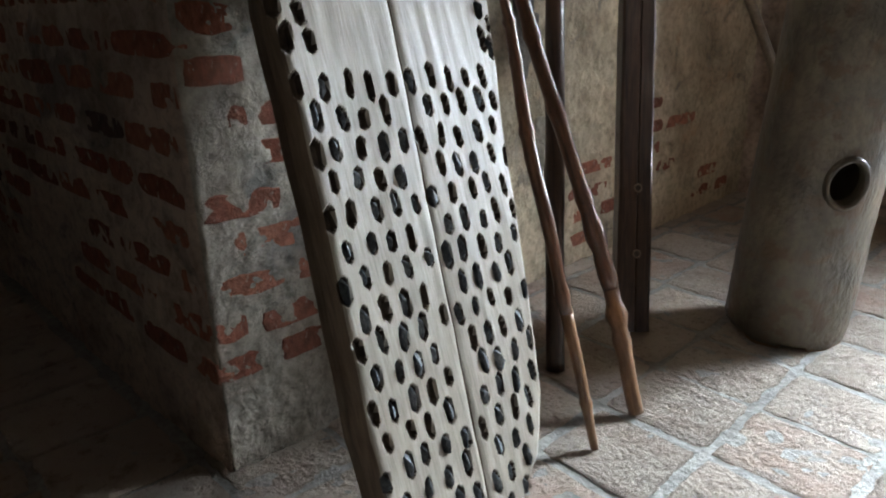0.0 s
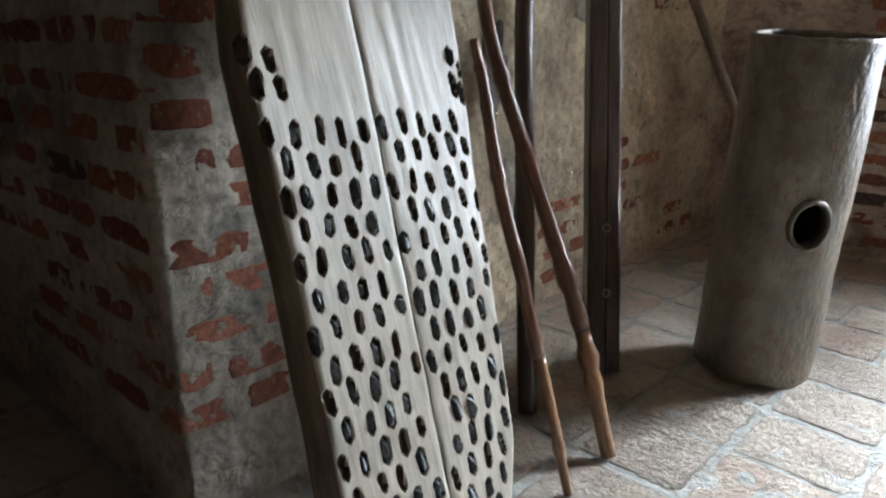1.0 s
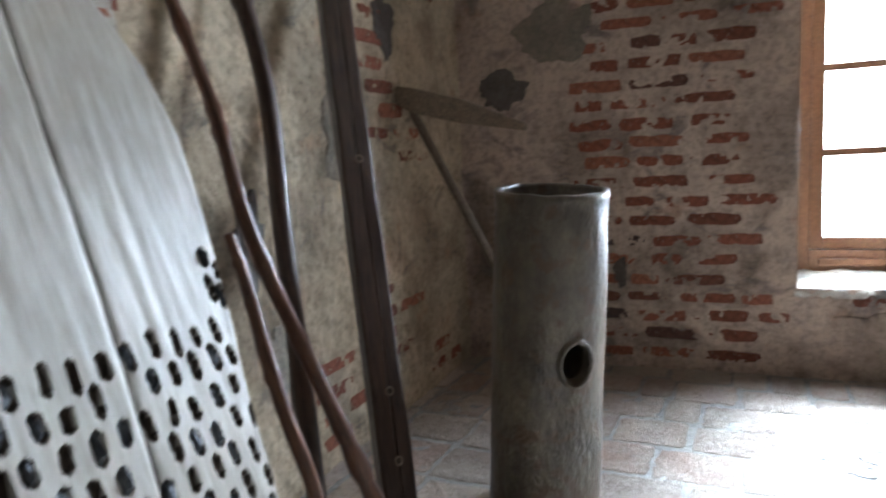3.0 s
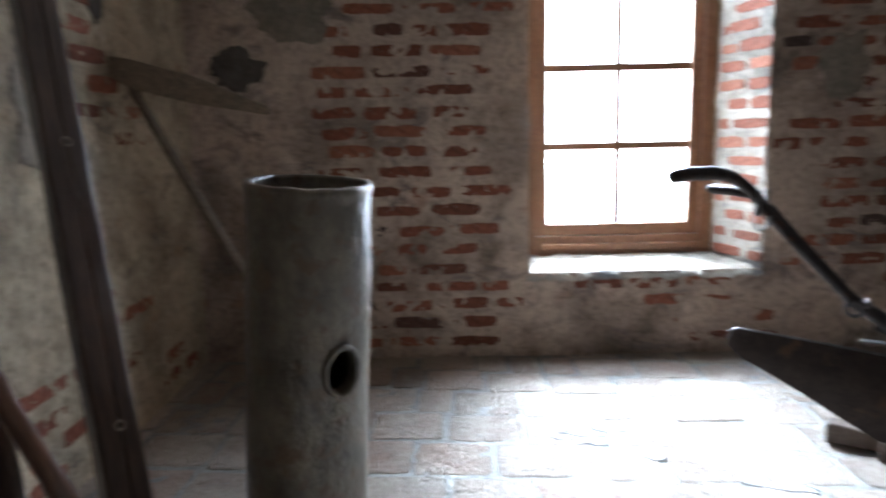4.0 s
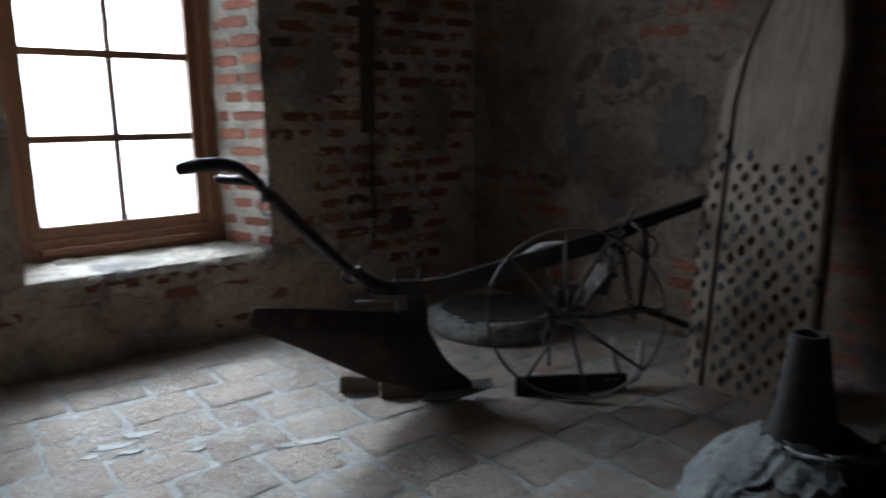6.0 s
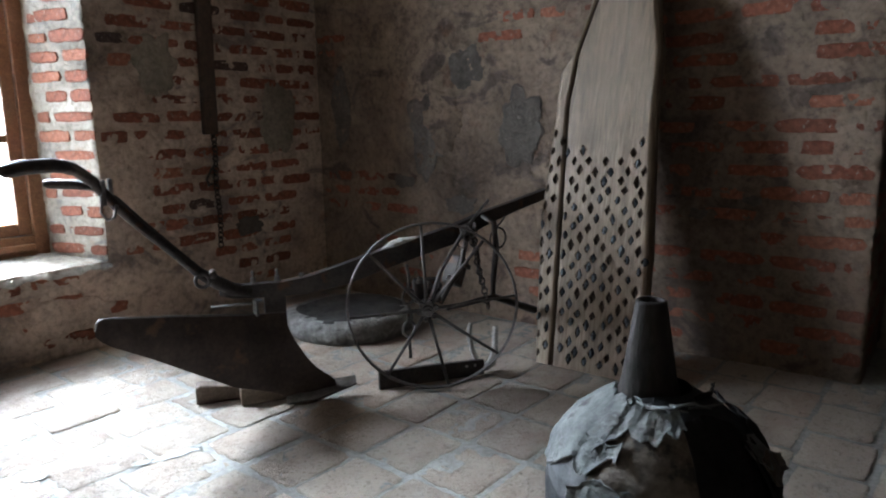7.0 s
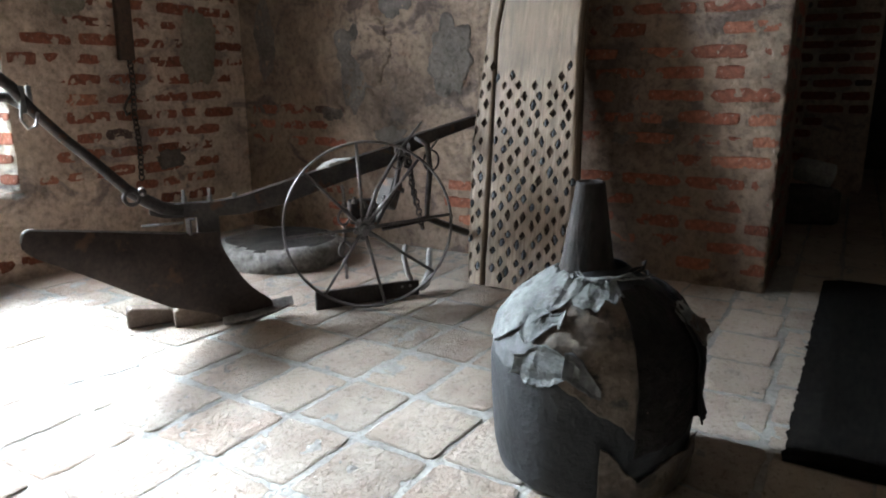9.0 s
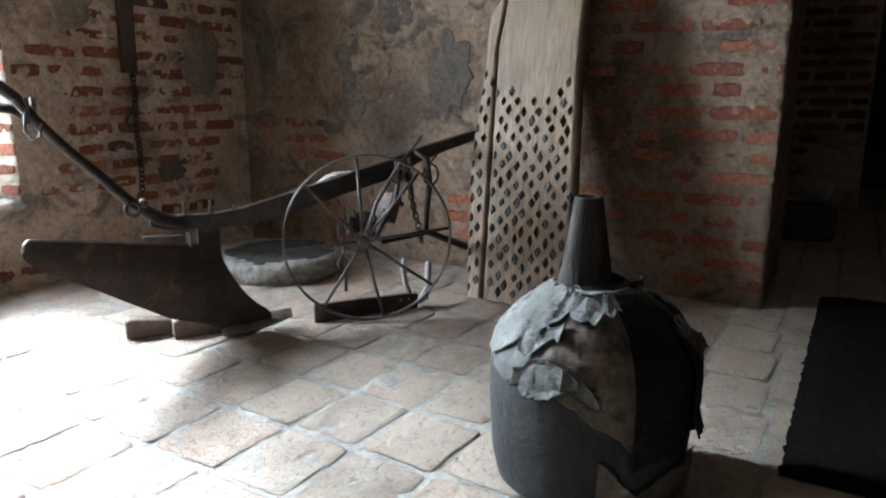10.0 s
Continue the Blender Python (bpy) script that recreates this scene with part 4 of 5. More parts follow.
bm = bmesh.new()
n = 44
cols = []
for i in range(n + 1):
    t = i / n
    col = []
    for j in range(15):
        s = j / 14
        ur = edge_at(right_e, .02 + s * .292)
        u = -.434 + (ur + .434) * t
        zt = edge_at(top_e, min(u, .099))
        zb = edge_at(bot_e, u)
        z = zb + (zt - zb) * s
        k = flare(u) + .02 * (1 - s) * t + .025 * math.sin(s * math.pi) * t
        col.append((u, k, z))
    cols.append(col)
front = [[bm.verts.new(pl(*p)) for p in c] for c in cols]
back = [[bm.verts.new(pl(p[0], p[1] - .009, p[2])) for p in c] for c in cols]
for i in range(n):
    for j in range(14):
        bm.faces.new((front[i][j], front[i + 1][j], front[i + 1][j + 1], front[i][j + 1]))
        bm.faces.new((back[i][j], back[i][j + 1], back[i + 1][j + 1], back[i + 1][j]))
    for j in (0, 14):
        bm.faces.new((front[i][j], front[i + 1][j], back[i + 1][j], back[i][j]))
for i in (0, n):
    for j in range(14):
        bm.faces.new((front[i][j], front[i][j + 1], back[i][j + 1], back[i][j]))
mould = part("mouldboard", bm, SHEET, plough, "dark rusted curved mouldboard", smooth=False)
bm = bmesh.new()
tube(bm, [pl(u, flare(u) - .004, z + .001) for u, z in top_e[:6]], .0036, 8)
part("rim", bm, WORN_IRON, mould, "bright worn upper edge", smooth=True)
bm = bmesh.new()
rows = []
for u, k0, k1, z in ((.085, .02, .055, .012), (.18, .02, .06, .014), (.25, .0, .06, .030), (.322, .035, .050, .046)):
    rows.append([bm.verts.new(pl(u, k, zz)) for k, zz in ((k0, z + .022), (k1, z), (k1, z - .007), (k0, z + .010))])
for a, b in zip(rows, rows[1:]):
    for q in range(4):
        bm.faces.new((a[q], a[(q + 1) % 4], b[(q + 1) % 4], b[q]))
bm.faces.new(rows[0][::-1])
bm.faces.new(rows[-1])
part("share", bm, WORN_IRON, plough, "worn bright ploughshare")
bm = bmesh.new()
bar(bm, [(.406, .0, .066, .035), (.60, .001, .064, .037), (.805, .001, .057, .040)], 0.008)
shoe = part("slide_bar", bm, IRON, plough)
for u in (.735, .768):
    bm = bmesh.new()
    tube(bm, [pl(u, .046, .042), pl(u, .051, .042)], .005, 10)
    part("rivet", bm, PALE_METAL, shoe)
bm = bmesh.new()
tube(bm, [pl(.82, .02, .014), pl(.79, .02, .045), pl(.770, .02, .09), pl(.757, .02, .147), pl(.762, .02, .188), pl(.767, .02, .195)], [.012, .017, .018, .016, .014, .010], 10, .6)
tube(bm, [pl(.82, .02, .014), pl(.85, .015, .030), pl(.866, .01, .075), pl(.869, .01, .168)], [.013, .017, .013, .010], 10, .6)
part("fork", bm, PALE_METAL, plough, "pale worn forked bracket", smooth=True)

# wheel
WN = Vector((-0.75, -0.66, 0)).normalized()
WE = Vector((0.66, -0.75, 0)).normalized()
HUB = Vector((1.668, 1.934, 0.300))
bm = bmesh.new()
RIMC = HUB + WE * .0185 + Vector((0, 0, .003))
ring(bm, RIMC, WN, 0.290, 0.0045, 0.013, 72, 8)
wheel = part("wheel", bm, WHEEL_IRON, plough, "thin iron wheel with eight spokes", smooth=True)
bm = bmesh.new()
tube(bm, [HUB - WN * .05, HUB - WN * .03, HUB + WN * .03, HUB + WN * .03, HUB + WN * .05], [.018, .028, .026, .020, .017], 12)
tube(bm, [HUB + WN * .05, HUB + WN * .066], [.013, .011], 6)
for k in range(6):
    q = HUB + WN * .03 + (WE * math.cos(k * 1.047 + .3) + Vector((0, 0, 1)) * math.sin(k * 1.047 + .3)) * .030
    tube(bm, [q - WN * .012, q + WN * .010], .009, 6)
part("hub", bm, WHEEL_IRON, wheel, smooth=False)
for a in (97, 52, 6, -38, -80, -124, 186, 138):
    r = math.radians(a)
    d = WE * math.cos(r) + Vector((0, 0, 1)) * math.sin(r)
    bm = bmesh.new()
    tube(bm, [HUB + WN * .02 + d * .02, HUB.lerp(RIMC, .5) + WN * .012 + d * .15, RIMC + d * .288], [.0068, .0055, .0052], 8)
    part("spoke", bm, WHEEL_IRON, wheel, smooth=True)
# axle, lever and stays between the wheel and the beam
bm = bmesh.new()
tube(bm, [HUB - WN * .02, HUB - WN * .17], .013, 10)
part("axle", bm, IRON, plough, smooth=True)
bm = bmesh.new()
tube(bm, [HUB + WN * .02, pl(.62, .10, .42), pl(.74, .03, .545), pl(.86, -.03, .640)], [.011, .011, .010, .007], 8, .6)
part("lever", bm, WHEEL_IRON, plough, smooth=True)
bm = bmesh.new()
tube(bm, [pl(.83, -.02, .585), pl(.86, .02, .56), pl(.862, .035, .47), pl(.85, .035, .36), pl(.85, .03, .29)], [.008, .011, .012, .011, .009], 8)
tube(bm, [pl(.75, .0, .56), pl(.79, .03, .47), pl(.80, .03, .35)], .006, 8)
tube(bm, [pl(.66, .05, .27), pl(.85, .035, .29), pl(1.045, -.01, .205)], [.008, .012, .015], 8)
part("stay", bm, IRON, plough, smooth=True)
bm = bmesh.new()
rows = []
for n in range(15):
    t = n / 14
    u, w = .452 + .125 * t, .030 * min(1.0, .25 + 2.6 * t, .5 + 3.0 * (1 - t))
    base = edge_at([(.330, .454), (.530, .511), (.71, .557)], u)
    h = .004 + .012 * math.sin(math.pi * min(1.0, t * 1.15)) + .005 * noise.noise((n * .7, 3.0, 1.0))
    rows.append([bm.verts.new(pl(u, -.03 + k * w, base + z)) for k, z in ((-1, 0.0), (1, 0.0), (.9, h * .7), (.2, h), (-.8, h * .8))])
for a, b in zip(rows, rows[1:]):
    for q in range(5):
        bm.faces.new((a[q], a[(q + 1) % 5], b[(q + 1) % 5], b[q]))
bm.faces.new(rows[0][::-1])
bm.faces.new(rows[-1])
part("cap_plate", bm, PALE_METAL, plough, "pale worn plate on the beam")
bm = bmesh.new()
box(bm, -.030, .034, -.03, .03, -.055, .055, 0.008, Matrix.Translation(pl(.745, -.08, .375)) @ Matrix.Rotation(.5, 4, "Y"))
box(bm, -.012, .045, -.036, .036, .02, .038, 0.004, Matrix.Translation(pl(.745, -.08, .375)) @ Matrix.Rotation(.5, 4, "Y"))
part("gear_block", bm, IRON, plough)
bm = bmesh.new()
box(bm, -.03, .035, -.022, .024, -.022, .024, 0.005, Matrix.Translation(pl(.60, .02, .345)))
part("gear_block", bm, IRON, plough)
bm = bmesh.new()
tube(bm, [pl(.66, -.02, .27), pl(.70, -.03, .33), pl(.745, -.03, .385), pl(.77, -.03, .50), pl(.79, -.03, .56)], [.016, .018, .018, .014, .012], 8, .6)
part("draft_arm", bm, IRON, plough, smooth=True)
bm = bmesh.new()
for q, (u, z) in enumerate(((.725, .500), (.745, .525), (.738, .548), (.765, .505))):
    ring(bm, pl(u, .045, z), PC + PD * (.5 if q % 2 else -.6), .017, .004, .004, 18, 6)
part("shackle", bm, WHEEL_IRON, plough, smooth=True)
bm = bmesh.new()
ring(bm, pl(.885, .0, .500), PC + PD * .3, .038, .0035, .0035, 26, 6)
tube(bm, [pl(.87, .0, .53), pl(.90, -.01, .555), pl(.93, -.03, .575)], .0035, 6)
part("wire_loop", bm, IRON, plough, smooth=True)
for k in range(5):
    bm = bmesh.new()
    a = HUB - WN * .06 + WE * (-.06 + .035 * k) + Vector((0, 0, .062 + .012 * math.sin(k * 1.9)))
    tube(bm, [a, a + Vector((0, 0, .014)), a + Vector((0, 0, .0141)), a + Vector((0, 0, .024))], [.011, .011, .006, .006], 6)
    part("nut", bm, WHEEL_IRON, plough)
bm = bmesh.new()
ring(bm, (0, 0, 0), (1, 0, 0), .0105, .003, .003, 12, 6)
LINK = finish("link", bm, IRON, True)


def chain_of(name, parent, places, turns, size=1.0):
    """A chain: a shackle at its head and its links, one by one."""
    bm = bmesh.new()
    tube(bm, [places[0] + Vector((0, 0, .012)), places[0] + Vector((0, 0, -.004))], .005, 8)
    head = part(name, bm, IRON, parent)
    for n, p in enumerate(places):
        ob = new("link", LINK)
        ob.parent = head
        ob.matrix_basis = Matrix.Translation(p) @ turns[n % 2] @ Matrix.Diagonal((size, size, size * 1.15, 1))


places, z = [], .56
while z > .25:
    places.append(pl(.80 + .03 * math.sin(z * 9), .05, z))
    z -= .0185
chain_of("chain", plough, places, (Matrix.Rotation(-.56, 4, "Z"), Matrix.Rotation(1.01, 4, "Z")))
# coupling that hangs from the beam: rods and two large rings
coupling = None
for line in ([pl(.520, .03, .44), pl(.525, .035, .395), pl(.523, .035, .352)], [pl(.520, .035, .30), pl(.522, .035, .235)], [pl(.523, .035, .185), pl(.525, .035, .10)]):
    bm = bmesh.new()
    tube(bm, line, .006, 8)
    rod = part("coupling_rod", bm, WHEEL_IRON, plough, smooth=True)
    coupling = coupling or rod
for z in (.325, .208):
    bm = bmesh.new()
    ring(bm, pl(.522, .035, z), PC * .9 + PD * .4, .027, .005, .005, 24, 8)
    part("coupling_ring", bm, WHEEL_IRON, coupling, smooth=True)
bm = bmesh.new()
box(bm, -.045, .05, -.03, .03, -.035, .05, 0.010, Matrix.Translation(HUB - WN * .10 + Vector((0, 0, .03))) @ Matrix.Rotation(-.7, 4, "Z"))
part("axle_box", bm, IRON, plough)
for u, k in ((.015, -.03), (-.125, -.10)):
    chock = thing("wooden_chock", "brown wooden wedge on the floor under the plough", "wedge", Matrix.Translation(pl(u, k, 0)) @ Matrix.Rotation(-.56, 4, "Z"), group="chocks under the plough")
    bm = bmesh.new()
    rows = [[bm.verts.new((x, y, z)) for y, z in ((-.03, 0.001), (.03, 0.001), (.03, h), (-.03, h))] for x, h in ((-.075, .060), (-.06, .066), (.06, .05), (.09, .012))]
    for a, b in zip(rows, rows[1:]):
        for q in range(4):
            bm.faces.new((a[q], a[(q + 1) % 4], b[(q + 1) % 4], b[q]))
    bm.faces.new(rows[0][::-1])
    bm.faces.new(rows[-1])
    bmesh.ops.bevel(bm, geom=list(bm.edges), offset=0.004, segments=1, affect="EDGES")
    part("block", bm, CHOCK_WOOD, chock)

# ---- millstone behind the plough ----
bm = bmesh.new()
rows = lathe(bm, [(.0, .096), (.10, .097), (.18, .099), (.225, .101), (.250, .100), (.270, .094), (.283, .078), (.287, .045), (.280, .004), (.20, 0)], 84, 0.02, 3.0)
for v in bm.verts:
    v.co += v.co.normalized() * (0.010 * noise.noise(v.co * 9) + 0.006 * noise.noise(v.co * 30))
    v.co.z = max(v.co.z, 0.0)
mill_mesh = finish("millstone", bm, [STONE, SHADED_STONE], True)
# the top inside the rim is coloured dark to stand for the wall's shadow
for p in mill_mesh.polygons:
    if p.center.z > .05 and math.hypot(p.center.x, p.center.y) < .238 + .03 * noise.noise(p.center * 14):
        p.material_index = 1
millstone = new("millstone", mill_mesh)
millstone.matrix_world = Matrix.Translation((2.05, 2.70, 0.0))
tagged(millstone, "low round pitted grey millstone with a top painted in shade", "millstone")

# ---- chain and bar hanging on the window wall ----
hang = thing("hanging_chain", "dark wooden bar with iron chain hanging on the wall", "chain")
bm = bmesh.new()
box(bm, 1.805, 1.878, BACK - .052, BACK - .020, 0.885, 2.35, 0.006)
for v in bm.verts:
    v.co.x += .006 * noise.noise((v.co.z * 4, 2.0, 1.0)) + .02 * (v.co.z - .885)
part("bar", bm, DARK_WOOD, hang)
chain_of("chain", hang, [Vector((1.862 + .004 * math.sin(n * .46), BACK - .030, .885 - .023 * n)) for n in range(24)],
         (Matrix.Identity(4), Matrix.Rotation(1.57, 4, "Z")), 1.25)
bm = bmesh.new()
tube(bm, [(1.855, BACK - .03, .74), (1.825, BACK - .035, .71), (1.805, BACK - .035, .675), (1.815, BACK - .035, .645), (1.832, BACK - .035, .655)], .006, 8)
part("hook", bm, IRON, hang, smooth=True)

# ---- demijohn ----
demi = thing("demijohn", "large demijohn in torn black and grey hide with tapered neck", "demijohn", Matrix.Translation((1.105, 0.925, 0.0)))
DP = [(0.0, 0.004), (.175, 0.004), (.192, .02), (.200, .06), (.205, .15), (.208, .24), (.203, .285), (.188, .325), (.160, .362), (.120, .395), (.082, .418), (.058, .436)]


def demi_r(z):
    return float(np.interp(z, [p[1] for p in DP[1:]], [p[0] for p in DP[1:]]))


bm = bmesh.new()
fine = []
for a, b in zip(DP, DP[1:]):
    for i in range(5):
        fine.append((a[0] + (b[0] - a[0]) * i / 5, a[1] + (b[1] - a[1]) * i / 5))
lathe(bm, fine + [DP[-1]], 90, 0.003, 2.0)
for v in bm.verts:
    d = Vector((v.co.x, v.co.y, 0))
    if d.length > .01 and v.co.z > .02:
        v.co += d.normalized() * (.002 * noise.noise(v.co * 9) + .001 * noise.noise(v.co * 40))
part("body", bm, RUBBER, demi, smooth=True)
bm = bmesh.new()
rows = lathe(bm, [(.058, .425), (.051, .45), (.043, .50), (.035, .55), (.0285, .594), (.027, .600), (.022, .600), (.020, .585), (.0, .583)], 40, 0.004, 6.0)
for v in bm.verts:
    v.co += Vector((-.010, .018, 0))
part("neck", bm, NECK, demi, "dark tapered neck", smooth=True)


def hide(name, material, a0, a1, low, high, lift, seed, label="", curl=0.0, crumple=1.0):
    """A torn sheet that lies on the shoulder; low and high give heights along it."""
    rnd = random.Random(seed)
    bm = bmesh.new()
    na, nz = 110, 34
    outer, inner = [], []
    for i in range(na + 1):
        t = i / na
        a = math.radians(a0 + (a1 - a0) * t)
        z0 = edge_at(low, t) + .016 * noise.noise((a * 3.4, seed, 1.0)) + .010 * noise.noise((a * 8.5, seed, 4.0)) + .003 * noise.noise((a * 24, seed, 9.0))
        z1 = edge_at(high, t) + .012 * noise.noise((a * 4.2, seed, 7.0)) + .005 * noise.noise((a * 12, seed, 2.0))
        co, ci = [], []
        for j in range(nz + 1):
            s = j / nz
            z = z0 + (z1 - z0) * s
            end = max(0, 1 - min(s, 1 - s) * 6) * curl * (0.4 + abs(noise.noise((a * 5, seed, s * 2))) * 1.8)
            side_end = max(0, 1 - min(t, 1 - t) * 8) * curl
            r = (demi_r(z) + lift + crumple * (.006 * noise.noise((math.cos(a) * 5, math.sin(a) * 5, z * 22 + seed)) + .007 * abs(noise.noise((a * 3.5, z * 20, seed)))
                 + .0018 * noise.noise((a * 14, z * 60, seed))) + end + side_end)
            co.append(bm.verts.new((r * math.cos(a), r * math.sin(a), z)))
            ci.append(bm.verts.new(((r - .004) * math.cos(a), (r - .004) * math.sin(a), z - .001)))
        outer.append(co)
        inner.append(ci)
    for i in range(na):
        for j in range(nz):
            bm.faces.new((outer[i][j], outer[i + 1][j], outer[i + 1][j + 1], outer[i][j + 1]))
            bm.faces.new((inner[i][j], inner[i][j + 1], inner[i + 1][j + 1], inner[i + 1][j]))
        for j in (0, nz):
            bm.faces.new((outer[i][j], outer[i + 1][j], inner[i + 1][j], inner[i][j]))
    for i in (0, na):
        for j in range(nz):
            bm.faces.new((outer[i][j], outer[i][j + 1], inner[i][j + 1], inner[i][j]))
    return part(name, bm, material, demi, label, smooth=True)


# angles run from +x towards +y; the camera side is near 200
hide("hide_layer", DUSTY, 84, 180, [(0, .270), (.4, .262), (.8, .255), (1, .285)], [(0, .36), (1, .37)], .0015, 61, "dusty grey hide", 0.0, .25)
hide("hide_layer", TAN_HIDE, 164, 231, [(0, .30), (.35, .245), (.7, .185), (1, .135)], [(0, .40), (1, .41)], .003, 12, "smooth tan inner hide", .001, .3)
hide("hide_flap", PEEL, 86, 166, [(0, .300), (.3, .292), (.55, .290), (.72, .315), (.85, .348), (1, .372)], [(0, .424), (1, .428)], .006, 3, "pale grey peeling hide", .003, .6)
hide("hide_flap", PEEL, 150, 178, [(0, .340), (.35, .318), (.6, .338), (1, .362)], [(0, .372), (.5, .376), (1, .380)], .009, 23, "pale torn tongue of hide", .006, .8)
hide("hide_flap", PEEL, 162, 222, [(0, .366), (.25, .392), (.5, .380), (.7, .392), (1, .402)], [(0, .425), (1, .428)], .008, 31, "pale grey cracked hide", .006, .9)
hide("hide_flap", PEEL, 156, 192, [(0, .262), (.3, .246), (.6, .254), (1, .285)], [(0, .290), (.35, .322), (.7, .320), (1, .298)], .008, 8, "pale grey curled hide", .008, .6)
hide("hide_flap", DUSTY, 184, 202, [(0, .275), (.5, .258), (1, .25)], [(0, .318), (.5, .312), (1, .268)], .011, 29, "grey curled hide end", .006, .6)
hide("hide_flap", TORN, 220, 268, [(0, .125), (.4, .14), (1, .16)], [(0, .405), (.5, .415), (1, .40)], .006, 41, "black cracked hide", .003, .6)
hide("hide_flap", TORN, 258, 332, [(0, .16), (.4, .15), (1, .20)], [(0, .380), (.3, .372), (.6, .392), (1, .405)], .010, 15, "black torn hide", .010, 1.2)
hide("hide_flap", PEEL, 258, 272, [(0, .352), (.5, .340), (1, .356)], [(0, .376), (1, .384)], .018, 52, "pale frayed hide end", .010)
hide("hide_flap", TAN_HIDE, 262, 282, [(0, .318), (.5, .300), (1, .318)], [(0, .352), (.5, .360), (1, .345)], .020, 58, "tan frayed hide end", .008)
hide("hide_patch", TAN_HIDE, 203, 272, [(0, .015), (.5, .012), (1, .015)], [(0, .145), (.06, .140), (.16, .100), (.3, .078), (.5, .098), (.8, .115), (1, .12)], .005, 19, "brown hide patch at the base", .004)
for k in range(9):
    a = math.radians(150 + k * 17)
    bm = bmesh.new()
    r0 = .062 + .012 * (k % 3)
    tube(bm, [(r0 * math.cos(a), r0 * math.sin(a), .424), ((r0 + .016) * math.cos(a + .4), (r0 + .016) * math.sin(a + .4), .434 - .008 * (k % 2)),
              ((r0 + .030) * math.cos(a + .7), (r0 + .030) * math.sin(a + .7), .42 + .006 * (k % 4))], [.003, .0035, .0012], 6, .5)
    part("torn_strip", bm, PEEL if k < 6 else TORN, demi, smooth=True)

# ---- rug and block in the dim passage ----
bm = bmesh.new()
nx, ny = 90, 16
grid = []
for i in range(nx + 1):
    x = 1.30 + 1.55 * i / nx
    e = 0.565 - 0.012 * (x - 1.3) + 0.010 * noise.noise((x * 38, 1.0, 2.0)) + 0.006 * noise.noise((x * 110, 4.0, 2.0))
    grid.append([bm.verts.new((x + .008 * noise.noise((j * 3.0, i * .1, 0.0)), e - (e + 0.40) * j / ny, 0.016 + .004 * noise.noise((x * 7, j * .6, 3.0)) - (.010 if j == 0 else 0))) for j in range(ny + 1)])
for i in range(nx):
    for j in range(ny):
        bm.faces.new((grid[i][j], grid[i + 1][j], grid[i + 1][j + 1], grid[i][j + 1]))
got = bmesh.ops.extrude_face_region(bm, geom=list(bm.faces))
for v in got["geom"]:
    if isinstance(v, bmesh.types.BMVert):
        v.co.z = 0.002
rug = new("rug", finish("rug", bm, RUG))
tagged(rug, "dark coarse woven rug with a frayed edge", "rug")

block = thing("stone_block", "dark rough block lying in the dim passage", "stone", Matrix.Translation((4.17, 0.70, 0.0)) @ Matrix.Rotation(.3, 4, "Z"))
bm = bmesh.new()
box(bm, -.13, .13, -.15, .13, 0.0, .20, .03)
part("block", bm, DARK_STONE, block)
bm = bmesh.new()
a, b = Vector((4.16, .765, .302)), Vector((4.13, .575, .266))
tube(bm, [a.lerp(b, t) for t in (0, .04, .5, .96, 1)], [.052, .064, .066, .064, .050], 20)
for v in bm.verts:
    v.co.z = max(v.co.z, .2005)
roll = new("sheet_roll", finish("sheet_roll", bm, PALE_METAL, True))
tagged(roll, "pale grey rolled sheet resting on a dark block", "roll")

# ---- thin whitish spots on the floor ----
FLECK = surface("white_fleck", (0.33, 0.32, 0.288), (0.48, 0.47, 0.435), 20, 90, 0.8)
for cx, cy, rx, ry, sd in ((0.87, 2.240, .085, .020, 1.0), (0.80, 2.265, .028, .016, 2.0), (0.48, 2.635, .055, .024, 6.0), (0.40, 2.60, .060, .026, 7.0), (0.43, 2.53, .040, .016, 9.0), (0.33, 2.57, .030, .015, 4.0), (0.58, 2.42, .03, .014, 5.0)):
    bm = bmesh.new()
    rim = []
    for k in range(40):
        t = 2 * math.pi * k / 40
        q = 1 + .75 * noise.noise((math.cos(t) * 2.2 + sd, math.sin(t) * 2.2, sd)) + .45 * noise.noise((math.cos(t) * 6 + sd, math.sin(t) * 6, sd))
        rim.append((rx * q * math.cos(t), ry * q * math.sin(t)))
    lo, hi = [bm.verts.new((x, y, -.004)) for x, y in rim], [bm.verts.new((x * .84, y * .84, .0012)) for x, y in rim]
    for k in range(40):
        bm.faces.new((lo[k], lo[(k + 1) % 40], hi[(k + 1) % 40], hi[k]))
    bm.faces.new(hi)
    fleck = part("floor_fleck", bm, FLECK, floor, "thin irregular whitish spot")
    fleck.matrix_basis = Matrix.Translation((cx, cy, 0)) @ Matrix.Rotation(-.25, 4, "Z")

# ---- repairs and stains of other mortar on the walls ----
GREY_PATCH = surface("grey_cement", (0.080, 0.068, 0.058), (0.150, 0.128, 0.108), 9, 60, 0.95, bump=0.8, dist=0.012)
PALE_PATCH = surface("tan_repair", (0.20, 0.168, 0.130), (0.31, 0.262, 0.205), 9, 50, 0.95, bump=0.8, dist=0.012)


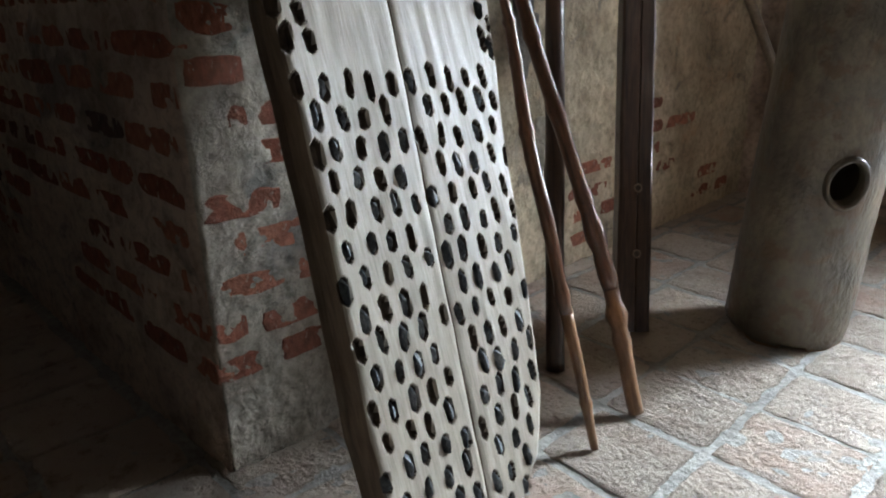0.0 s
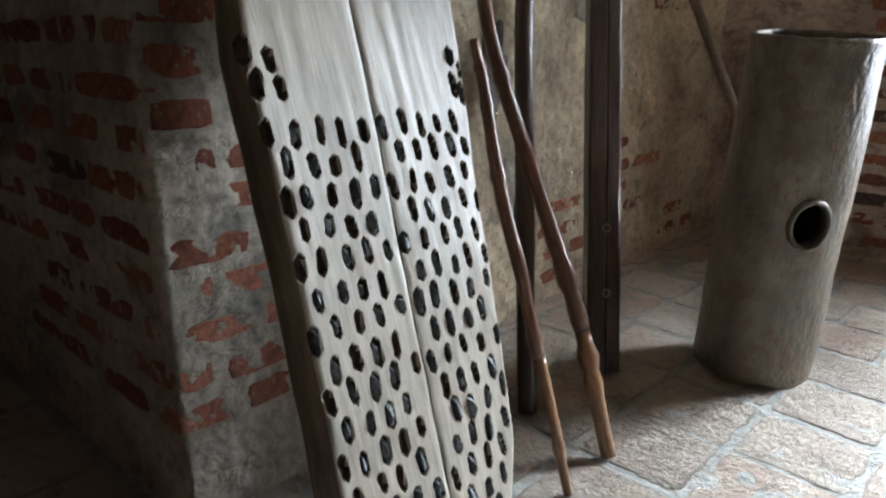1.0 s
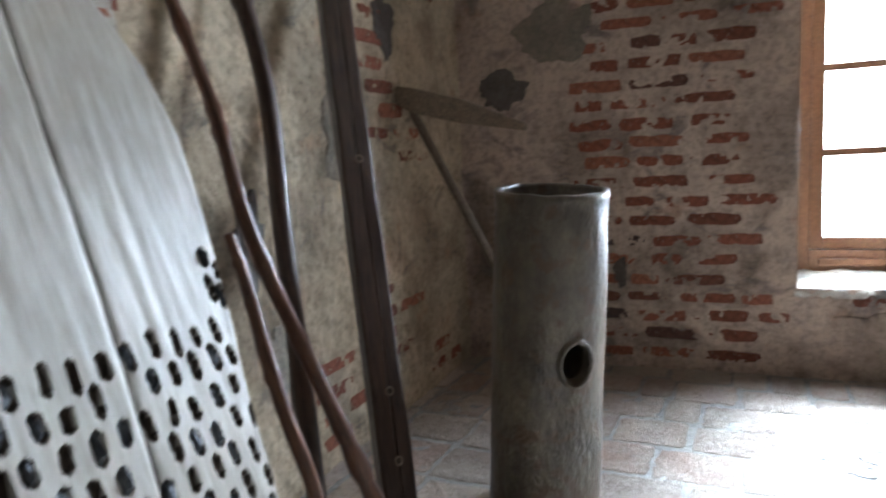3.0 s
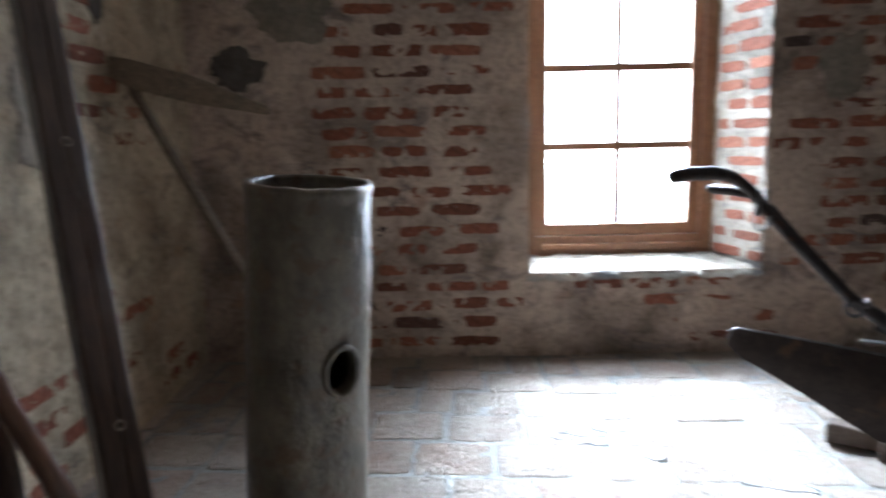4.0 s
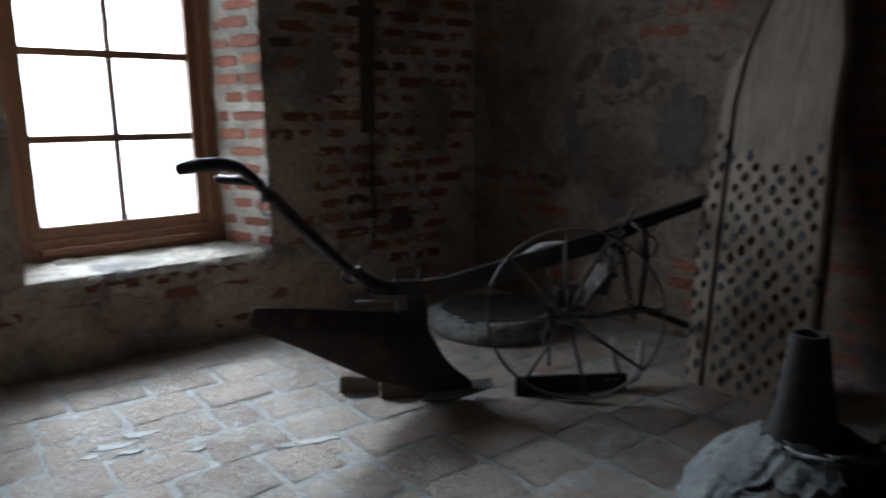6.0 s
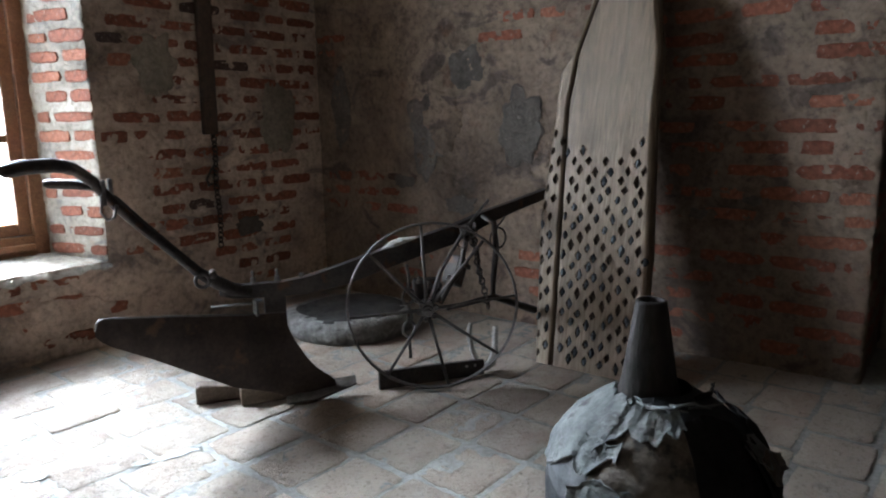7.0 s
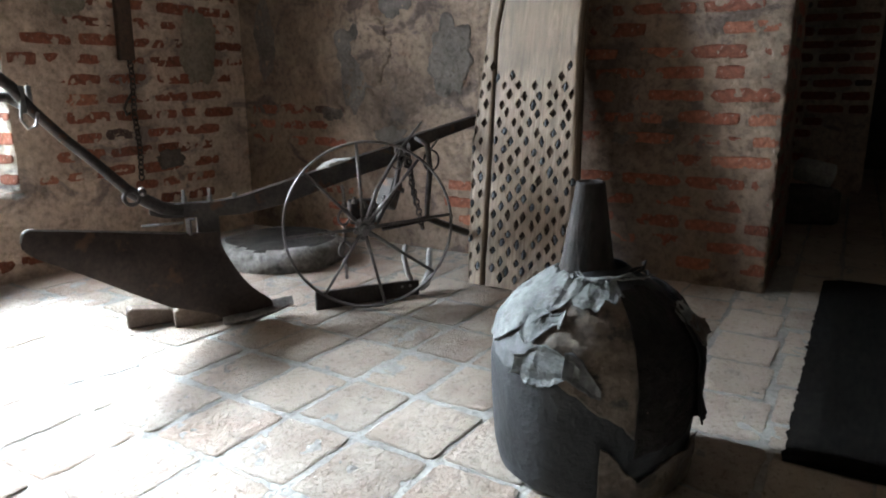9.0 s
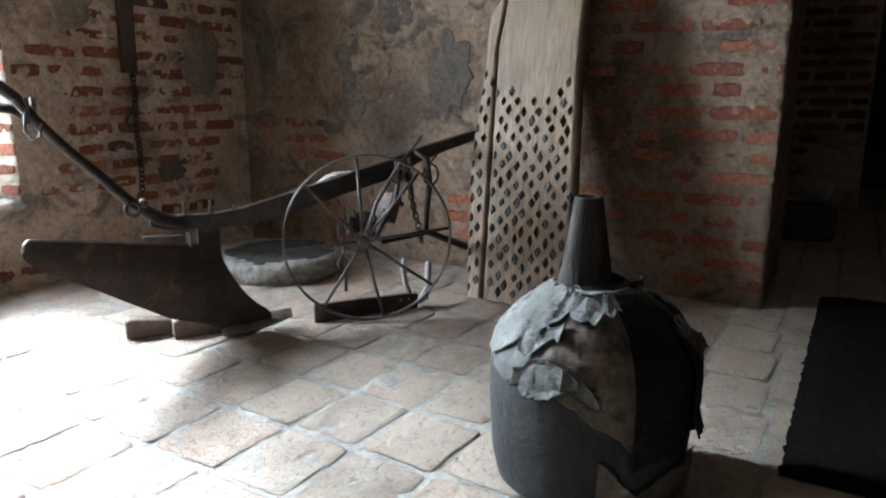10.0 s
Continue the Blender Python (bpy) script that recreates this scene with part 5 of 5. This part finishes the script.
def wall_patch(wall, centre, along, normal, ru, rz, material, seed, proud=0.010):
    bm = bmesh.new()
    U, N = Vector(along), Vector(normal)
    rings_ = []
    for s, d in ((1.0, -.012), (.97, proud * .6), (.88, proud), (.5, proud), (.12, proud)):
        row = []
        for k in range(80):
            t = 2 * math.pi * k / 80
            q = 1 + .46 * noise.noise((math.cos(t) * 1.6 + seed, math.sin(t) * 1.6, seed)) + .18 * noise.noise((math.cos(t) * 4 + seed, math.sin(t) * 4, seed)) + .06 * noise.noise((math.cos(t) * 13 + seed, math.sin(t) * 13, seed))
            p = Vector(centre) + U * ru * q * s * math.cos(t) + Vector((0, 0, rz * q * s * math.sin(t)))
            row.append(bm.verts.new(p + N * (d + (relief(p) * .9 if s < 1 else 0))))
        rings_.append(row)
    for a, c in zip(rings_, rings_[1:]):
        for k in range(80):
            bm.faces.new((a[k], a[(k + 1) % 80], c[(k + 1) % 80], c[k]))
    bm.faces.new(rings_[-1])
    part("mortar_patch", bm, material, wall, smooth=True)


PATCHES_EAST = [(2.63, 0.88, .13, .20, GREY_PATCH, 3.0), (2.535, 0.925, .115, .135, SHADED_BROWN_PLASTER, 5.0), (2.11, 0.90, .12, .17, GREY_PATCH, 7.0), (2.80, 0.63, .07, .035, GREY_PATCH, 11.0),
                (2.44, 0.53, .09, .05, GREY_PATCH, 14.0), (1.12, 0.62, .03, .02, GREY_PATCH, 17.0), (3.22, 1.0, .07, .18, GREY_PATCH, 20.0), (2.40, 1.17, .10, .10, GREY_PATCH, 23.0), (1.32, 0.56, .035, .022, GREY_PATCH, 26.0)]
PATCHES_NORTH = [(-0.86, 1.24, .11, .09, GREY_PATCH, 2.0), (-0.35, 0.42, .035, .06, GREY_PATCH, 4.0), (-0.60, 1.46, .16, .13, PALE_PATCH, 6.0), (0.62, 0.21, .18, .06, PLASTER, 7.0),
                 (1.15, 0.17, .18, .08, PLASTER, 9.0), (2.05, 0.42, .09, .05, GREY_PATCH, 12.0), (2.28, 0.95, .13, .18, PALE_PATCH, 13.0), (1.62, 1.20, .10, .14, PALE_PATCH, 15.0)]
PATCHES_WEST = [(2.66, 1.43, .09, .10, GREY_PATCH, 3.0), (1.82, 0.75, .06, .12, GREY_PATCH, 5.0), (2.35, 1.05, .14, .20, PALE_PATCH, 8.0), (1.95, 0.42, .08, .10, PALE_PATCH, 9.0)]
for u, z, ru, rz, mt, sd in PATCHES_EAST:
    wall_patch(wall_east, (RIGHT, u, z), (0, 1, 0), (-1, 0, 0), ru, rz, mt, sd, .003 + .004 * (mt is SHADED_BROWN_PLASTER))
for u, z, ru, rz, mt, sd in PATCHES_NORTH:
    wall_patch(wall_north, (u, BACK, z), (1, 0, 0), (0, -1, 0), ru, rz, mt, sd, .007)
for u, z, ru, rz, mt, sd in PATCHES_WEST:
    wall_patch(wall_west, (LEFT, u, z), (0, 1, 0), (1, 0, 0), ru, rz, mt, sd, .007)

# ---- bricks of the walls ----
rnd = random.Random(77)


def patchy(seed, scale, level, extra=None):
    def show(u, z):
        n = noise.noise((u * scale + seed, z * scale * 1.3, seed * 1.7))
        lv = level + (extra(u, z) if extra else 0)
        return n < lv
    return show


def north_extra(u, z):
    x = u + LEFT
    if x < -0.55:
        return -0.55
    if x < 0.33:
        return 0.55 - (0.5 if z < 0.16 else 0)
    if z < 0.34:
        return -0.25
    return 0.30 if x < 1.95 else 0.10


lay_bricks(wall_north, (LEFT, BACK, 0), (1, 0, 0), (0, -1, 0), RIGHT - LEFT, 0.02, 2.0, patchy(4.0, 1.5, 0.12, north_extra), rnd,
           holes=[(WIN[0] - LEFT, WIN[1] - LEFT, WIN[2] - .01, WIN[3])], proud=.0010)
lay_bricks(jambs[0], (WIN[1], BACK, 0), SPLAY, SPLAY_N, 0.31, WIN[2], 2.0, lambda u, z: True, rnd, proud=.004)
lay_bricks(wall_east, (RIGHT, PIER_R, 0), (0, 1, 0), (-1, 0, 0), BACK - PIER_R, 0.03, 1.7,
           patchy(9.0, 1.7, -0.12, lambda u, z: 0.75 if u < 0.26 else ((0.30 if z > 0.55 else -0.10) if u < 0.85 else (0.42 if 0.48 < z < 0.70 and u > 1.55 else -0.05))), rnd, edge=0.004, proud=.0004)
lay_bricks(wall_east, (RIGHT, PIER_R, 0), (1, 0, 0), (0, -1, 0), 0.5, 0.03, 1.7, patchy(2.0, 1.7, 0.3), rnd, edge=0.004)
lay_bricks(wall_west, (LEFT, BACK, 0), (0, -1, 0), (1, 0, 0), BACK - PIER_L[2], 0.03, 1.9, patchy(13.0, 1.9, -0.30), rnd)
lay_bricks(pier_west, (PIER_L[0], PIER_L[2], 0), (0, -1, 0), (1, 0, 0), PIER_L[2] - PIER_L[1] - .004, 0.16, 1.6, patchy(6.0, 2.2, 0.95), rnd, course=.076, proud=.0006)
lay_bricks(pier_west, (PIER_L[0], PIER_L[1], 0), (-1, 0, 0), (0, -1, 0), 1.5, 0.16, 1.6, patchy(17.0, 1.8, 0.30), rnd, edge=.004)
lay_bricks(wall_far, (5.3, 0.44, 0), (0, 1, 0), (-1, 0, 0), 1.4, 0.2, 1.9, patchy(1.0, 1.4, 0.25), rnd, course=.085, proud=.012)


# ---- floor tiles ----
def tile_meshes(count=14):
    """Worn tiles 1 x 1 across with broken edges and an uneven top."""
    out = []
    n = 7
    for k in range(count):
        bm = bmesh.new()
        top = {}
        for i in range(n + 1):
            for j in range(n + 1):
                x, y = i / n - .5, j / n - .5
                e = min(i, n - i, j, n - j)
                q = Vector((x * 2.2 + k * 7, y * 2.2, k * 1.3))
                z = 0.16 * noise.noise(q * 1.3) + 0.15 * noise.noise(q * 3.4)
                if e == 0:
                    wob = .024 * noise.noise(q * 3.1) + .022 * noise.noise(q * 9.0) - .012
                    corner = .022 if (i in (0, n) and j in (0, n)) else 0
                    x += (1 if x > 0 else -1) * (wob if abs(x) > .49 else 0) - (corner if x > 0 else -corner)
                    y += (1 if y > 0 else -1) * (wob if abs(y) > .49 else 0) - (corner if y > 0 else -corner)
                    z -= .07 + .36 * abs(noise.noise(q * 3.0))
                elif e == 1:
                    x *= 1.3
                    y *= 1.3
                    x, y = max(-.470, min(.470, x)), max(-.470, min(.470, y))
                top[i, j] = bm.verts.new((x, y, z))
        for i in range(n):
            for j in range(n):
                bm.faces.new((top[i, j], top[i + 1, j], top[i + 1, j + 1], top[i, j + 1]))
        loop = [(i, 0) for i in range(n)] + [(n, j) for j in range(n)] + [(i, n) for i in range(n, 0, -1)] + [(0, j) for j in range(n, 0, -1)]
        low = [bm.verts.new((top[c].co.x * 1.01, top[c].co.y * 1.01, -1.1)) for c in loop]
        for t in range(len(loop)):
            s = (t + 1) % len(loop)
            bm.faces.new((top[loop[s]], top[loop[t]], low[t], low[s]))
        out.append(finish("tile", bm, TILE, True))
    return out


TILES = tile_meshes()
rnd = random.Random(99)
laid = 0
rest = bmesh.new()


def joint_y(k, x):
    """Where the joint before row k runs at x: the rows fan out a little."""
    x = max(-1.2, min(2.8, x))
    return 1.452 - 0.033 * (x + 0.25) + k * (0.228 - 0.018 * (x + 0.25)) + 0.006 * noise.noise((x * 1.7, k * 3.1, 4.0))


places = []
for k in range(-22, 14):
    x = 0.94 - 0.243 * (17 if k < -1 else 9) + rnd.uniform(-.010, .010)
    while x < 7.0:
        lng = 0.243 * rnd.choice((1, 1, 1, 1, 1, 1, 0.55)) if k > 3 or k < -3 else 0.243
        lng += rnd.uniform(-.008, .008) * (k > 2)
        cx = x + lng / 2
        y0, y1 = joint_y(k, cx), joint_y(k + 1, cx)
        x += lng
        cy = (y0 + y1) / 2
        if cy > 3.52 or cy < -3.05 or (cx > RIGHT + .05 and cy > 1.3):
            continue
        if (cx < LEFT - .1 and cy > PIER_L[1]) or (RIGHT < cx < RIGHT + .6 and cy > PIER_R):
            continue
        if cx < PIER_L[0] - .09 and PIER_L[1] < cy < PIER_L[2]:
            continue
        places.append((cx, cy, lng, y1 - y0))
for cx, cy, lng, deep in places:
    near = cy > 0.35 and LEFT < cx < RIGHT + 0.05
    lean = (joint_y(0, cx + .1) - joint_y(0, cx - .1)) / .2
    m = (Matrix.Translation((cx + rnd.uniform(-.004, .004), cy + rnd.uniform(-.004, .004), rnd.uniform(-.0022, .0012)))
         @ Euler((rnd.uniform(-.007, .007), rnd.uniform(-.007, .007), lean + rnd.uniform(-.02, .02))).to_matrix().to_4x4()
         @ Matrix.Diagonal((lng - rnd.uniform(.006, .018), deep - rnd.uniform(.006, .018), 0.017, 1)))
    if near and laid < 300:
        ob = new("tile", rnd.choice(TILES))
        ob.parent = floor
        ob.matrix_basis = m
        laid += 1
    else:
        src = rnd.choice(TILES)
        vs = [rest.verts.new(m @ v.co) for v in src.vertices]
        for p in src.polygons:
            rest.faces.new([vs[q] for q in p.vertices])
tagged(part("tiles", rest, TILE, floor), kind="stuff")
